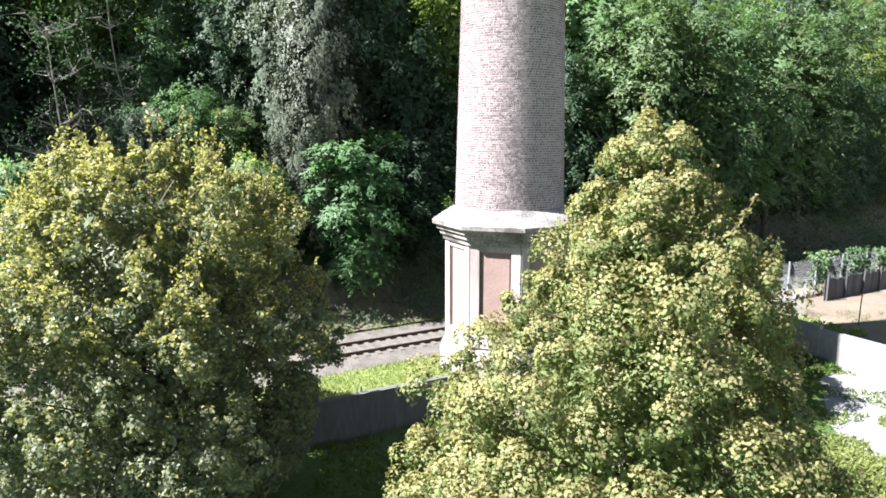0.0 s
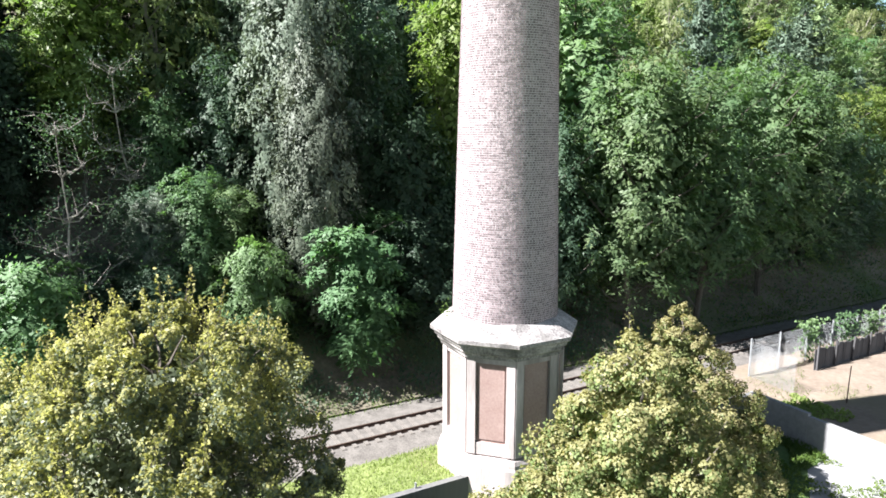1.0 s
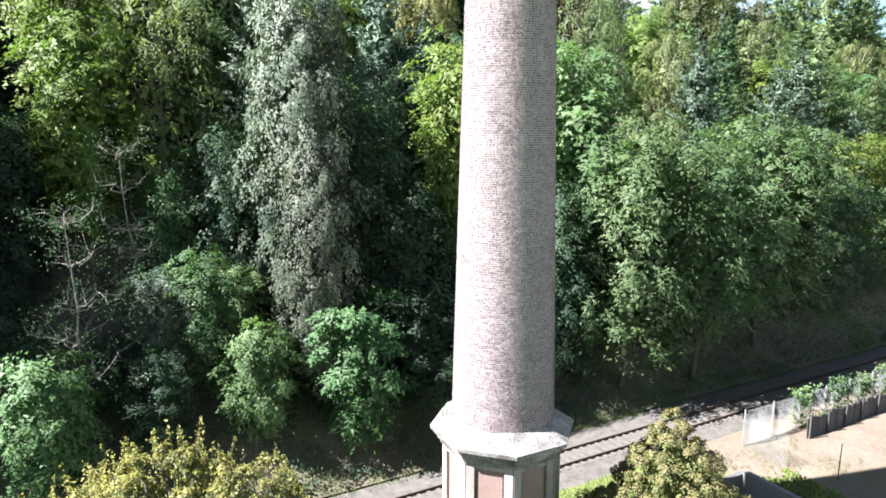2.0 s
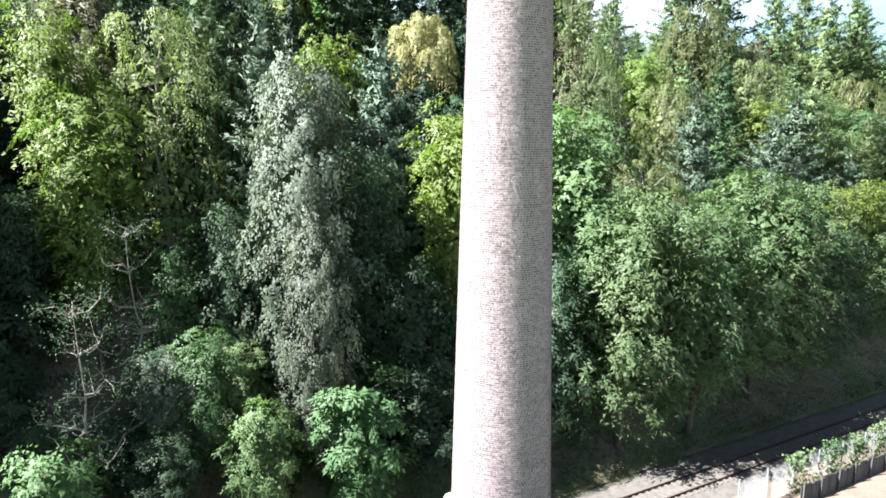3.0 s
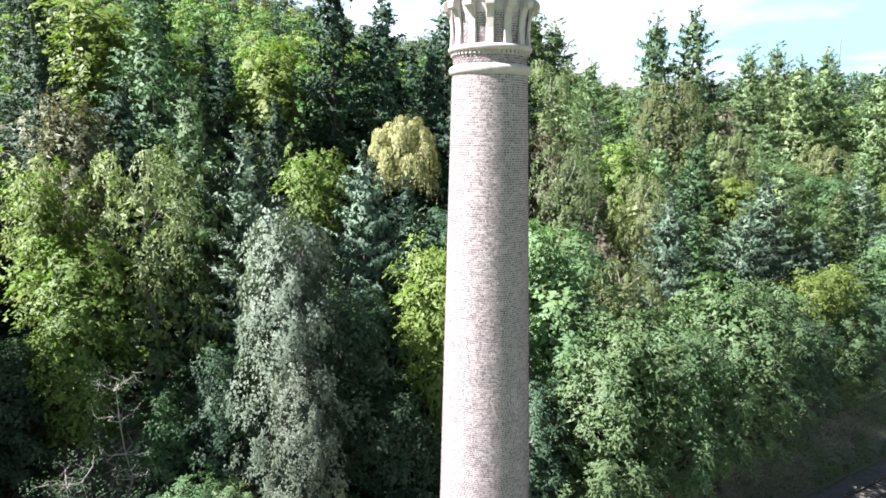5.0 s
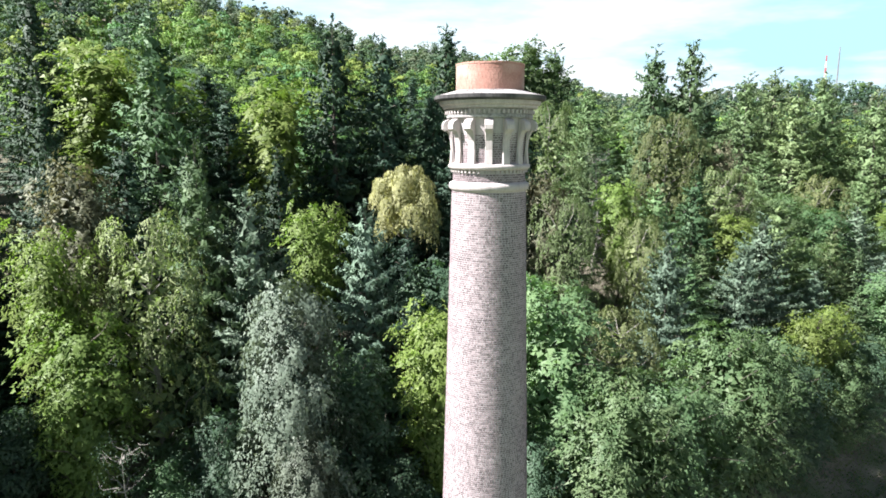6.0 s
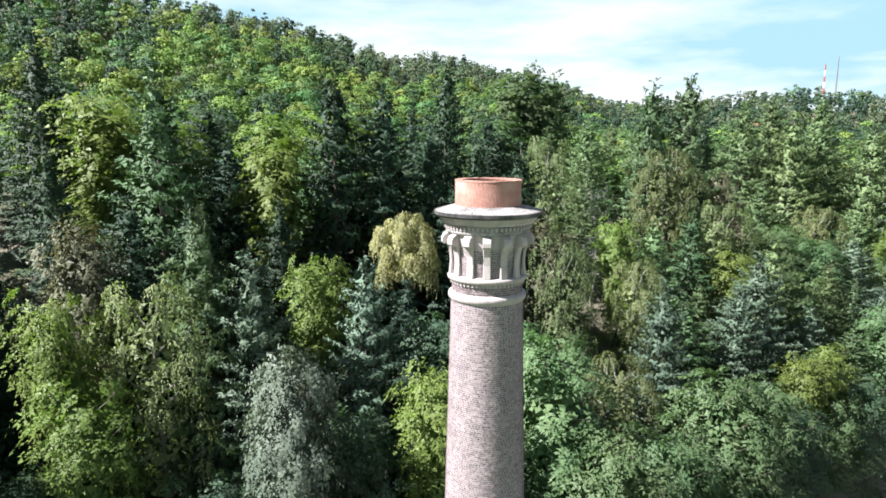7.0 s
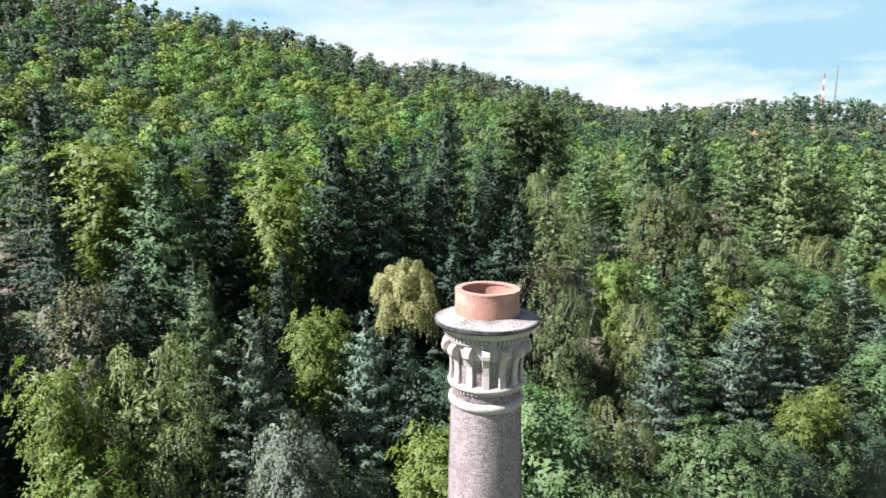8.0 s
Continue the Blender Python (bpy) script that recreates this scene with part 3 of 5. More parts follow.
COURSE = 0.092
rings = []
i = 0
z = 7.62
while z < 36.48:
    rings.append(course_of_bricks(zc(z), shaft_r(z), 0.14, i, gap=0.02, tall=0.066))
    z += COURSE
    i += 1
tagged(part("brickwork", bricks_geo(np.concatenate(rings)), "brick", chimney, "pale pinkish header bricks in level courses"), kind="stuff")

g = Geo()
g.lathe([(1.56, zc(36.500)), (1.62, zc(36.536)), (1.69, zc(36.616)), (1.71, zc(36.733)), (1.68, zc(36.840)), (1.58, zc(36.894)), (1.5, zc(36.930))], 64)
part("ring_moulding", g, "stone", chimney, smooth=True)
g = Geo()
g.lathe([(1.515, zc(36.840)), (1.515, zc(36.85)), (1.515, zc(37.49)), (1.515, zc(37.500))], 64)
neck = part("neck_core", g, "mortar", chimney, smooth=True)
g = Geo()
g.box((0, 0, 0.033), (0.115, 0.06, 0.066))
brick_mesh = g.mesh("brick", M["brick"])
for j in range(4):
    for k in range(68):
        a = 2 * math.pi * (k + 0.5 * (j % 2)) / 68
        o = part("brick", brick_mesh, "brick", neck)
        o.matrix_basis = Matrix.Translation((1.51 * math.cos(a), 1.51 * math.sin(a), zc(36.90 + j * COURSE))) @ Matrix.Rotation(a + math.pi / 2 + random.uniform(-0.03, 0.03), 4, "Z")
g = Geo()
g.box((0, 0, 0), (0.09, 0.12, 0.11))
dentil_mesh = g.mesh("dentil", M["stone"])
for k in range(52):
    a = 2 * math.pi * k / 52
    o = part("dentil", dentil_mesh, "stone", neck)
    o.matrix_basis = Matrix.Translation((1.57 * math.cos(a), 1.57 * math.sin(a), zc(37.348))) @ Matrix.Rotation(a + math.pi / 2, 4, "Z")
g = Geo()
g.lathe([(1.5, zc(37.405)), (1.66, zc(37.414)), (1.73, zc(37.481)), (1.74, zc(37.573)), (1.68, zc(37.646)), (1.5, zc(37.683))], 64)
part("bead_moulding", g, "stone", chimney, smooth=True)
g = Geo()
g.lathe([(1.49, zc(37.591)), (1.49, zc(37.6)), (1.50, zc(38.231)), (1.55, zc(38.779)), (1.63, zc(39.254)), (1.69, zc(39.588)), (1.70, zc(39.598))], 64)
bell = part("bell_core", g, "mortar", chimney, smooth=True)
rings = []
for j in range(21):
    zz = 37.664 + j * COURSE
    rr = 1.515 + 0.0 if zz < 38.140 else 1.515 + 0.085 * (zz - 38.140) ** 1.6
    rings.append(course_of_bricks(zc(zz), rr, 0.14, j, gap=0.02, tall=0.066))
tagged(part("bell_brickwork", bricks_geo(np.concatenate(rings)), "brick", chimney), kind="stuff")
# carved ribs with rolled heads
rib_prof = [(1.50, 37.628), (1.68, 37.646), (1.66, 37.865), (1.63, 38.231), (1.66, 38.596), (1.75, 38.870), (1.84, 39.000), (1.94, 38.980), (2.01, 39.058), (2.02, 39.215), (1.97, 39.352), (1.86, 39.430), (1.66, 39.509)]
g = Geo()
pv = []
for sgn in (-1, 1):
    for r, zz in rib_prof:
        wd = 0.155 + 0.02 * (zz > 38.916)
        pv.append((r, sgn * wd, zc(zz)))
n = len(rib_prof)
g.add(pv, [(k, k + 1, n + k + 1, n + k)[::-1] for k in range(n - 1)] + [tuple(range(n)), tuple(range(n, 2 * n))[::-1]])
bmr = bmesh.new()
tmp = g.mesh("tmp", M["stone"])
bmr.from_mesh(tmp)
bmesh.ops.recalc_face_normals(bmr, faces=bmr.faces)
bmesh.ops.bevel(bmr, geom=[e for e in bmr.edges if e.calc_face_angle(0) > 1.2], offset=0.02, segments=1, affect="EDGES")
bmr.to_mesh(tmp)
bmr.free()
tmp.name = "rib"
for k in range(14):
    a = radians(-96) + 2 * math.pi * k / 14
    o = part("rib", tmp, "stone", bell)
    o.matrix_basis = Matrix.Rotation(a, 4, "Z")
g = Geo()
g.lathe([(1.6, zc(39.470)), (1.80, zc(39.489)), (1.82, zc(39.588)), (1.78, zc(39.648)), (1.80, zc(39.845)), (1.88, zc(39.924))], 64)
frieze = part("frieze", g, "grey_stone", chimney, smooth=True)
g = Geo()
g.box((0, 0, 0), (0.08, 0.1, 0.14))
small_dentil = g.mesh("small_dentil", M["stone"])
for k in range(60):
    a = 2 * math.pi * k / 60
    o = part("small_dentil", small_dentil, "stone", frieze)
    o.matrix_basis = Matrix.Translation((1.83 * math.cos(a), 1.83 * math.sin(a), zc(39.746))) @ Matrix.Rotation(a + math.pi / 2, 4, "Z")
g = Geo()
g.lathe([(1.7, zc(39.865)), (1.98, zc(39.894)), (2.0, zc(39.983)), (2.1, zc(40.043)), (2.14, zc(40.181)), (2.1, zc(40.201))], 48)
part("crown_moulding", g, "stone", chimney, smooth=False)
g = Geo()
g.lathe([(2.16, zc(40.19)), (2.26, zc(40.195)), (2.325, zc(40.265)), (2.33, zc(40.385)), (2.29, zc(40.41)), (2.16, zc(40.40))], 64, closed=True)
part("drip_edge", g, "crusted_stone", chimney, "dark crusted drip edge")
# crowning slabs, laid as a ring of wedges
for k in range(16):
    g = Geo()
    a0, a1 = 2 * math.pi * k / 16 + 0.004, 2 * math.pi * (k + 1) / 16 - 0.004
    jig = random.uniform(-0.012, 0.012)
    pr = [(1.4, 40.201), (2.2, 40.201), (2.29, 40.276), (2.30, 40.403), (1.5, 40.620), (1.4, 40.620)]
    n = len(pr)
    am = (a0 + a1) / 2
    v = [((r + (jig if r > 2 else 0)) * math.cos(a), (r + (jig if r > 2 else 0)) * math.sin(a), zc(zz)) for a in (a0, am, a1) for r, zz in pr]
    f = [(s * n + q, s * n + (q + 1) % n, (s + 1) * n + (q + 1) % n, (s + 1) * n + q)[::-1] for s in (0, 1) for q in range(n)]
    f += [tuple(range(n)), tuple(range(2 * n, 3 * n))[::-1]]
    g.add(v, f)
    part("crown_slab", g, "grey_stone", chimney)
g = Geo()
g.lathe([(1.18, zc(40.141)), (1.40, zc(40.141)), (1.40, zc(41.632)), (1.18, zc(41.632))], 64, closed=True)
pot = part("pot_core", g, "orange_mortar", chimney)
rings = [course_of_bricks(zc(40.602 + j * 0.085), 1.418, 0.16, j, gap=0.006, tall=0.080) for j in range(12)]
tagged(part("pot_brickwork", bricks_geo(np.concatenate(rings)), "orange_brick", chimney, "orange brick collar at the mouth"), kind="stuff")
g = Geo()
v = [(r * math.cos(a), r * math.sin(a), zz) for a in (-0.073, 0.073) for r, zz in ((1.13, 0), (1.435, 0), (1.435, 0.068), (1.13, 0.068))]
g.add(v, [(0, 1, 2, 3), (7, 6, 5, 4), (1, 0, 4, 5), (2, 1, 5, 6), (3, 2, 6, 7), (0, 3, 7, 4)])
rim_mesh = g.mesh("rim_brick", M["orange_brick"])
for k in range(40):
    o = part("rim_brick", rim_mesh, "orange_brick", pot)
    o.matrix_basis = Matrix.Translation((0, 0, zc(41.632 + random.uniform(-0.008, 0.008)))) @ Matrix.Rotation(2 * math.pi * k / 40, 4, "Z")
g = Geo()
g.lathe([(1.12, zc(30)), (1.12, zc(40.9)), (1.19, zc(40.9)), (1.19, zc(30))], 48, closed=True)
part("flue", g, "soot", chimney, "sooty brick flue")


# ---- trees ----
def unit(v):
    return v / np.maximum(np.linalg.norm(v, axis=1, keepdims=True), 1e-6)


def leaves(g, pos, normal, length, width, rng, along=None, small=False, swell=None):
    """Adds one pointed leaf for each place; swell: the way the leaf cluster faces, which softens its shading."""
    n = len(pos)
    ref = rng.normal(size=(n, 3)) if along is None else along + 0.35 * rng.normal(size=(n, 3))
    normal = unit(normal)
    t = unit(ref - normal * np.sum(ref * normal, 1, keepdims=True))
    s = np.cross(normal, t)
    le = (length * rng.uniform(0.7, 1.3, n))[:, None]
    wi = (width * rng.uniform(0.7, 1.3, n))[:, None]
    fold = normal * wi * 0.25
    if small:
        g.tris(np.stack([pos - t * le * 0.4 - s * wi * 0.55 + fold, pos + t * le * 0.6, pos - t * le * 0.4 + s * wi * 0.55], 1))
    else:
        g.quads(np.stack([pos - t * le * 0.5, pos - s * wi * 0.5 + fold, pos + t * le * 0.5, pos + s * wi * 0.5 + fold], 1))
    if swell is not None:
        m = unit(swell + normal * 0.18)
        flip = np.sum(m * normal, 1, keepdims=True) < 0.05
        m = np.where(flip, unit(m + normal * 1.2), m)
        g.soft.append(np.repeat(m, 3 if small else 4, axis=0))


def limb_path(p0, p1, rng, bend=0.15, n=4):
    p0, p1 = np.array(p0, float), np.array(p1, float)
    ln = np.linalg.norm(p1 - p0)
    pts = [p0 + (p1 - p0) * t + rng.normal(size=3) * bend * ln * math.sin(math.pi * t) * 0.5 for t in np.linspace(0, 1, n)]
    return pts


def envelope(profile, h):
    """The crown's reach at the share h of its height, 1 at the widest."""
    if profile == "round":
        return math.sqrt(max(0.05, 1 - (2 * h - 0.85) ** 2 / 1.62))
    if profile == "dome":
        return math.sqrt(max(0.02, 1 - max(0.0, h - 0.35) ** 2 / 0.44)) * (0.72 + 0.28 * min(1.0, h / 0.3))
    if profile == "spire":
        return min(1.0, 0.05 + 1.36 * (1 - h) ** 0.98) * (0.86 + 0.14 * min(1.0, h / 0.15))
    return 0.45 + 0.75 * h - 0.62 * h ** 3


def stem(trunk, rng, H, base, share=0.78, thick=1.0):
    lean = rng.normal(size=2) * 0.025 * H
    tp = limb_path((0, 0, -0.8), (lean[0], lean[1], base + (H - base) * share), rng, 0.05, 7)
    r0 = (0.011 * H + 0.05) * thick
    trunk.tube(tp, np.linspace(r0, r0 * 0.2, 7).tolist(), 7)
    return lean, tp, r0


def along_stem(tp, z):
    """The point of the stem at the height z."""
    z = min(max(z, tp[0][2]), tp[-1][2])
    for p, q in zip(tp, tp[1:]):
        if z <= q[2]:
            return p + (q - p) * ((z - p[2]) / max(1e-6, q[2] - p[2]))
    return tp[-1]


def inner_leaves(crown, rng, H, R, base, profile, n, size, lean, share=0.62):
    """The crown's dense inside, leaf upon leaf, that keeps the light out."""
    h = rng.random(n) * 0.9
    a = rng.uniform(0, 6.283, n)
    r = R * share * np.array([envelope(profile, k) for k in h]) * np.sqrt(rng.uniform(0.15, 1.0, n))
    pos = np.stack([lean[0] * h + r * np.cos(a), lean[1] * h + r * np.sin(a), base + (H - base) * (0.06 + 0.86 * h)], 1)
    out = np.stack([np.cos(a), np.sin(a), 0.2 + 0.9 * h], 1)
    leaves(crown, pos, out + 0.3 * rng.normal(size=(n, 3)), size, size * 0.8, rng, None, True, out + 0.55 * rng.normal(size=(n, 3)))


def sprayed(seed, H, R, base, limbs, fans, per, leaf, mat, profile="round", fan_r=1.15, thick=0.14, slim=0.42, tilt=0.35, uneven=0.45, bark="bark"):
    """A leafy tree whose limbs carry flat, overlapping sprays of narrow leaflets in layers."""
    rng = np.random.default_rng(seed)
    trunk, crown = Geo(), Geo()
    lean, tp, r0 = stem(trunk, rng, H, base)
    up = np.array([0, 0, 1.0])
    middle = np.array([lean[0] * 0.5, lean[1] * 0.5, base + 0.4 * (H - base)])
    for k in range(limbs):
        h = (k + rng.random()) / limbs
        a = k * 2.39996 + rng.uniform(-0.5, 0.5)
        out = np.array([math.cos(a), math.sin(a), 0.0])
        reach = R * envelope(profile, h) * (1 + uneven * noise.noise((1.6 * out[0], 1.6 * out[1], 3.2 * h + seed))) * rng.uniform(0.78, 1.08)
        tip = np.array([lean[0] * h, lean[1] * h, base + (H - base) * (0.05 + 0.93 * h)]) + out * reach
        root = along_stem(tp, tip[2] - 0.55 * reach - 0.06 * H)
        if k % 2 == 0:
            trunk.tube(limb_path(root, tip - up * 0.2, rng, 0.14, 4), np.linspace(r0 * 0.26, 0.02, 4).tolist(), 3, False)
        side = np.array([-out[1], out[0], 0.0])
        for j in range(fans):
            t = 1 - (0.6 * j / fans) * rng.uniform(0.8, 1.2)
            c = root + (tip - root) * t + side * rng.uniform(-0.9, 0.9) * fan_r + up * rng.uniform(-0.35, 0.35) * fan_r
            fr = fan_r * rng.uniform(0.6, 1.2)
            axis = up + out * tilt * (0.4 + t) + 0.2 * rng.normal(size=3)
            axis /= np.linalg.norm(axis)
            e1 = out - axis * np.dot(out, axis)
            e1 /= np.linalg.norm(e1)
            e2 = np.cross(axis, e1)
            phi = rng.uniform(-math.pi, math.pi, per)
            q = np.sqrt(rng.uniform(0.02, 1.0, per))
            r = fr * q * (1 + 0.38 * np.sin(5 * phi + rng.uniform(0, 6.28)))
            x, y = (r * np.cos(phi) * 1.2)[:, None], (r * np.sin(phi) * 0.85)[:, None]
            z = (-0.32 * fr * q ** 2 + rng.normal(size=per) * thick * fr)[:, None]
            pos = c + e1 * x + e2 * y + axis * z
            way = e1 * (np.cos(phi) + 0.4)[:, None] + e2 * np.sin(phi)[:, None] - axis * (0.45 * q)[:, None]
            nrm = axis + 0.42 * rng.normal(size=(per, 3))
            round_ = unit((pos - middle) * np.array([1, 1, 0.6]))
            soft = axis * 0.55 + round_ * 0.6 + 0.25 * way + 0.14 * rng.normal(size=(per, 3))
            leaves(crown, pos, nrm, leaf, leaf * slim, rng, way, True, soft)
    inner_leaves(crown, rng, H, R, base, profile, int(limbs * 30), leaf * 1.5, lean, 0.52)
    return trunk.mesh("trunk", M[bark]), crown.mesh("crown", M[mat])


def weeping(seed, H, R, base, limbs, strands, mat, profile="round", long=1.5, leaf=0.24, bark="bark"):
    """A tree with domes of hanging strands."""
    rng = np.random.default_rng(seed)
    trunk, crown = Geo(), Geo()
    lean, tp, r0 = stem(trunk, rng, H, base)
    n = 9
    for k in range(limbs):
        h = ((k + rng.random()) / limbs) ** 0.85
        a = k * 2.39996 + rng.uniform(-0.5, 0.5)
        out = np.array([math.cos(a), math.sin(a), 0.0])
        reach = R * envelope(profile, h) * (1 + 0.4 * noise.noise((1.6 * out[0], 1.6 * out[1], 3 * h + seed))) * rng.uniform(0.7, 1.05)
        tip = np.array([lean[0] * h, lean[1] * h, base + (H - base) * (0.1 + 0.9 * h)]) + out * reach
        root = along_stem(tp, tip[2] - 0.6 * reach - 0.05 * H)
        if k % 2 == 0:
            trunk.tube(limb_path(root, tip, rng, 0.15, 4), np.linspace(r0 * 0.25, 0.02, 4).tolist(), 3, False)
        dome = rng.uniform(0.6, 1.1) * 0.26 * R
        d = unit(rng.normal(size=(strands, 3)) + out * 0.7 + np.array([0, 0, 0.7]))
        start = tip + d * dome * np.array([1, 1, 0.6])
        drop = long * rng.uniform(0.35, 1.15, strands)
        q = np.tile(np.linspace(0, 1, n), strands) + rng.uniform(-0.04, 0.04, strands * n)
        st, dr, dd = np.repeat(start, n, 0), np.repeat(drop, n), np.repeat(d, n, 0)
        pos = st + dd * (0.35 * dome * np.sin(q * 1.57))[:, None] + rng.normal(size=(strands * n, 3)) * 0.05
        pos[:, 2] -= dr * q ** 1.3
        way = np.tile([0, 0, -1.0], (strands * n, 1)) + dd * (0.8 * (1 - q))[:, None]
        soft = dd * 0.9 + out * 0.35 + np.array([0, 0, 0.25]) + 0.25 * rng.normal(size=(strands * n, 3))
        leaves(crown, pos, dd * 0.8 + 0.5 * rng.normal(size=(strands * n, 3)), leaf * 1.5, leaf * 0.5, rng, way, True, soft)
    inner_leaves(crown, rng, H, R, base, profile, limbs * 12, leaf * 3.2, lean)
    return trunk.mesh("trunk", M[bark]), crown.mesh("crown", M[mat])


def lobed(seed, H, R, base, lobes, lobe_r, tufts, per, leaf, inner, outer, profile, pale=0.2, high=0.0, uneven=0.4, shoots=0, shoot=0.7, soften=True, narrow=0.8):
    """A near tree: a crown of swelling lobes, each a bunch of leafy tufts; upward-facing leaves take the paler colour
    as if sunlit, above the share high of the height.
    """
    rng = np.random.default_rng(seed)
    trunk, crown, other = Geo(), Geo(), Geo()
    lean, tp, r0 = stem(trunk, rng, H, base, 0.8, 1.3)
    hs = np.linspace(0, 1, 60)
    share = np.cumsum([envelope(profile, h) + 0.12 for h in hs])
    share /= share[-1]
    up = np.array([0, 0, 1.0])
    tops = []
    for k in range(lobes):
        h = float(np.interp((k + rng.random()) / lobes, share, hs))
        a = k * 2.39996 + rng.uniform(-0.35, 0.35)
        out = np.array([math.cos(a), math.sin(a), 0.0])
        bulge = 1 + uneven * noise.noise((1.7 * out[0], 1.7 * out[1], 4.5 * h + seed))
        c = np.array([lean[0] * h, lean[1] * h, base + (H - base) * (0.02 + 0.93 * h)]) + out * (R * envelope(profile, h) * bulge * (rng.uniform(0.55, 0.8) if k % 4 == 0 else rng.uniform(0.84, 0.98)))
        lr = lobe_r * rng.uniform(0.65, 1.3) * (0.8 if h > 0.85 else 1)
        root = along_stem(tp, c[2] - 0.5 * np.linalg.norm(c[:2]) - 0.3)
        if k % 3 == 0:
            trunk.tube(limb_path(root, c, rng, 0.12, 4), [r0 * 0.3, r0 * 0.2, 0.03, 0.012], 4, False)
        face = out * (1.0 - 0.5 * h) + up * (0.35 + 0.6 * h)
        for j in range(tufts):
            d = unit((face * 0.9 + rng.normal(size=3) * 0.85)[None])[0]
            tc = c + d * lr * rng.uniform(0.55, 1.0) * np.array([1, 1, 0.85])
            tr = lr * rng.uniform(0.28, 0.5)
            e = unit(rng.normal(size=(per, 3)) + d * 0.7)
            pos = tc + e * (tr * rng.uniform(0.25, 1.0, per) ** 0.6)[:, None]
            nrm = e * 0.7 + d * 0.3 + up * 0.35 + 0.6 * rng.normal(size=(per, 3))
            # sun on upward-facing leaves is put into their colour, along with the yellowing
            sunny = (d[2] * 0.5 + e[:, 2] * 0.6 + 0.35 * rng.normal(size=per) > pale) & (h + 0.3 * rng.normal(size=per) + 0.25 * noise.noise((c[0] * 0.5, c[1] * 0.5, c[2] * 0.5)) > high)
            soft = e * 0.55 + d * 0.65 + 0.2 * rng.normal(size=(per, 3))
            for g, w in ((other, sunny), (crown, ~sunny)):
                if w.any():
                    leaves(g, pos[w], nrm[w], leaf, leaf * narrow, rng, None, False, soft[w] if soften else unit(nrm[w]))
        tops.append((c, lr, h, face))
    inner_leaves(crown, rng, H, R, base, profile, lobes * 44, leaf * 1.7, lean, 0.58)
    for k in range(shoots):
        # upright leafy shoots that break the outline
        c, lr, h, face = tops[rng.integers(len(tops))]
        if h < 0.5:
            continue
        d = unit((face * 0.5 + up * 0.9 + 0.25 * rng.normal(size=3))[None])[0]
        ln = shoot * rng.uniform(0.4, 1.2)
        st = c + d * lr * 0.8 + rng.normal(size=3) * 0.15
        q = rng.random(22)[:, None]
        pos = st + d * q * ln + rng.normal(size=(22, 3)) * 0.09 * (1.25 - q)
        soft = np.tile(d, (22, 1)) + 0.6 * rng.normal(size=(22, 3))
        leaves(other, pos, rng.normal(size=(22, 3)) + up * 0.4, leaf, leaf * narrow * 0.8, rng, rng.normal(size=(22, 3)) + d, False, soft if soften else rng.normal(size=(22, 3)) + up * 0.4)
        trunk.tube([tuple(st - d * 0.3), tuple(st + d * ln)], [0.012, 0.004], 3, False)
    return trunk.mesh("trunk", M["bark"]), crown.mesh("crown", M[inner]), other.mesh("outer_leaves", M[outer])


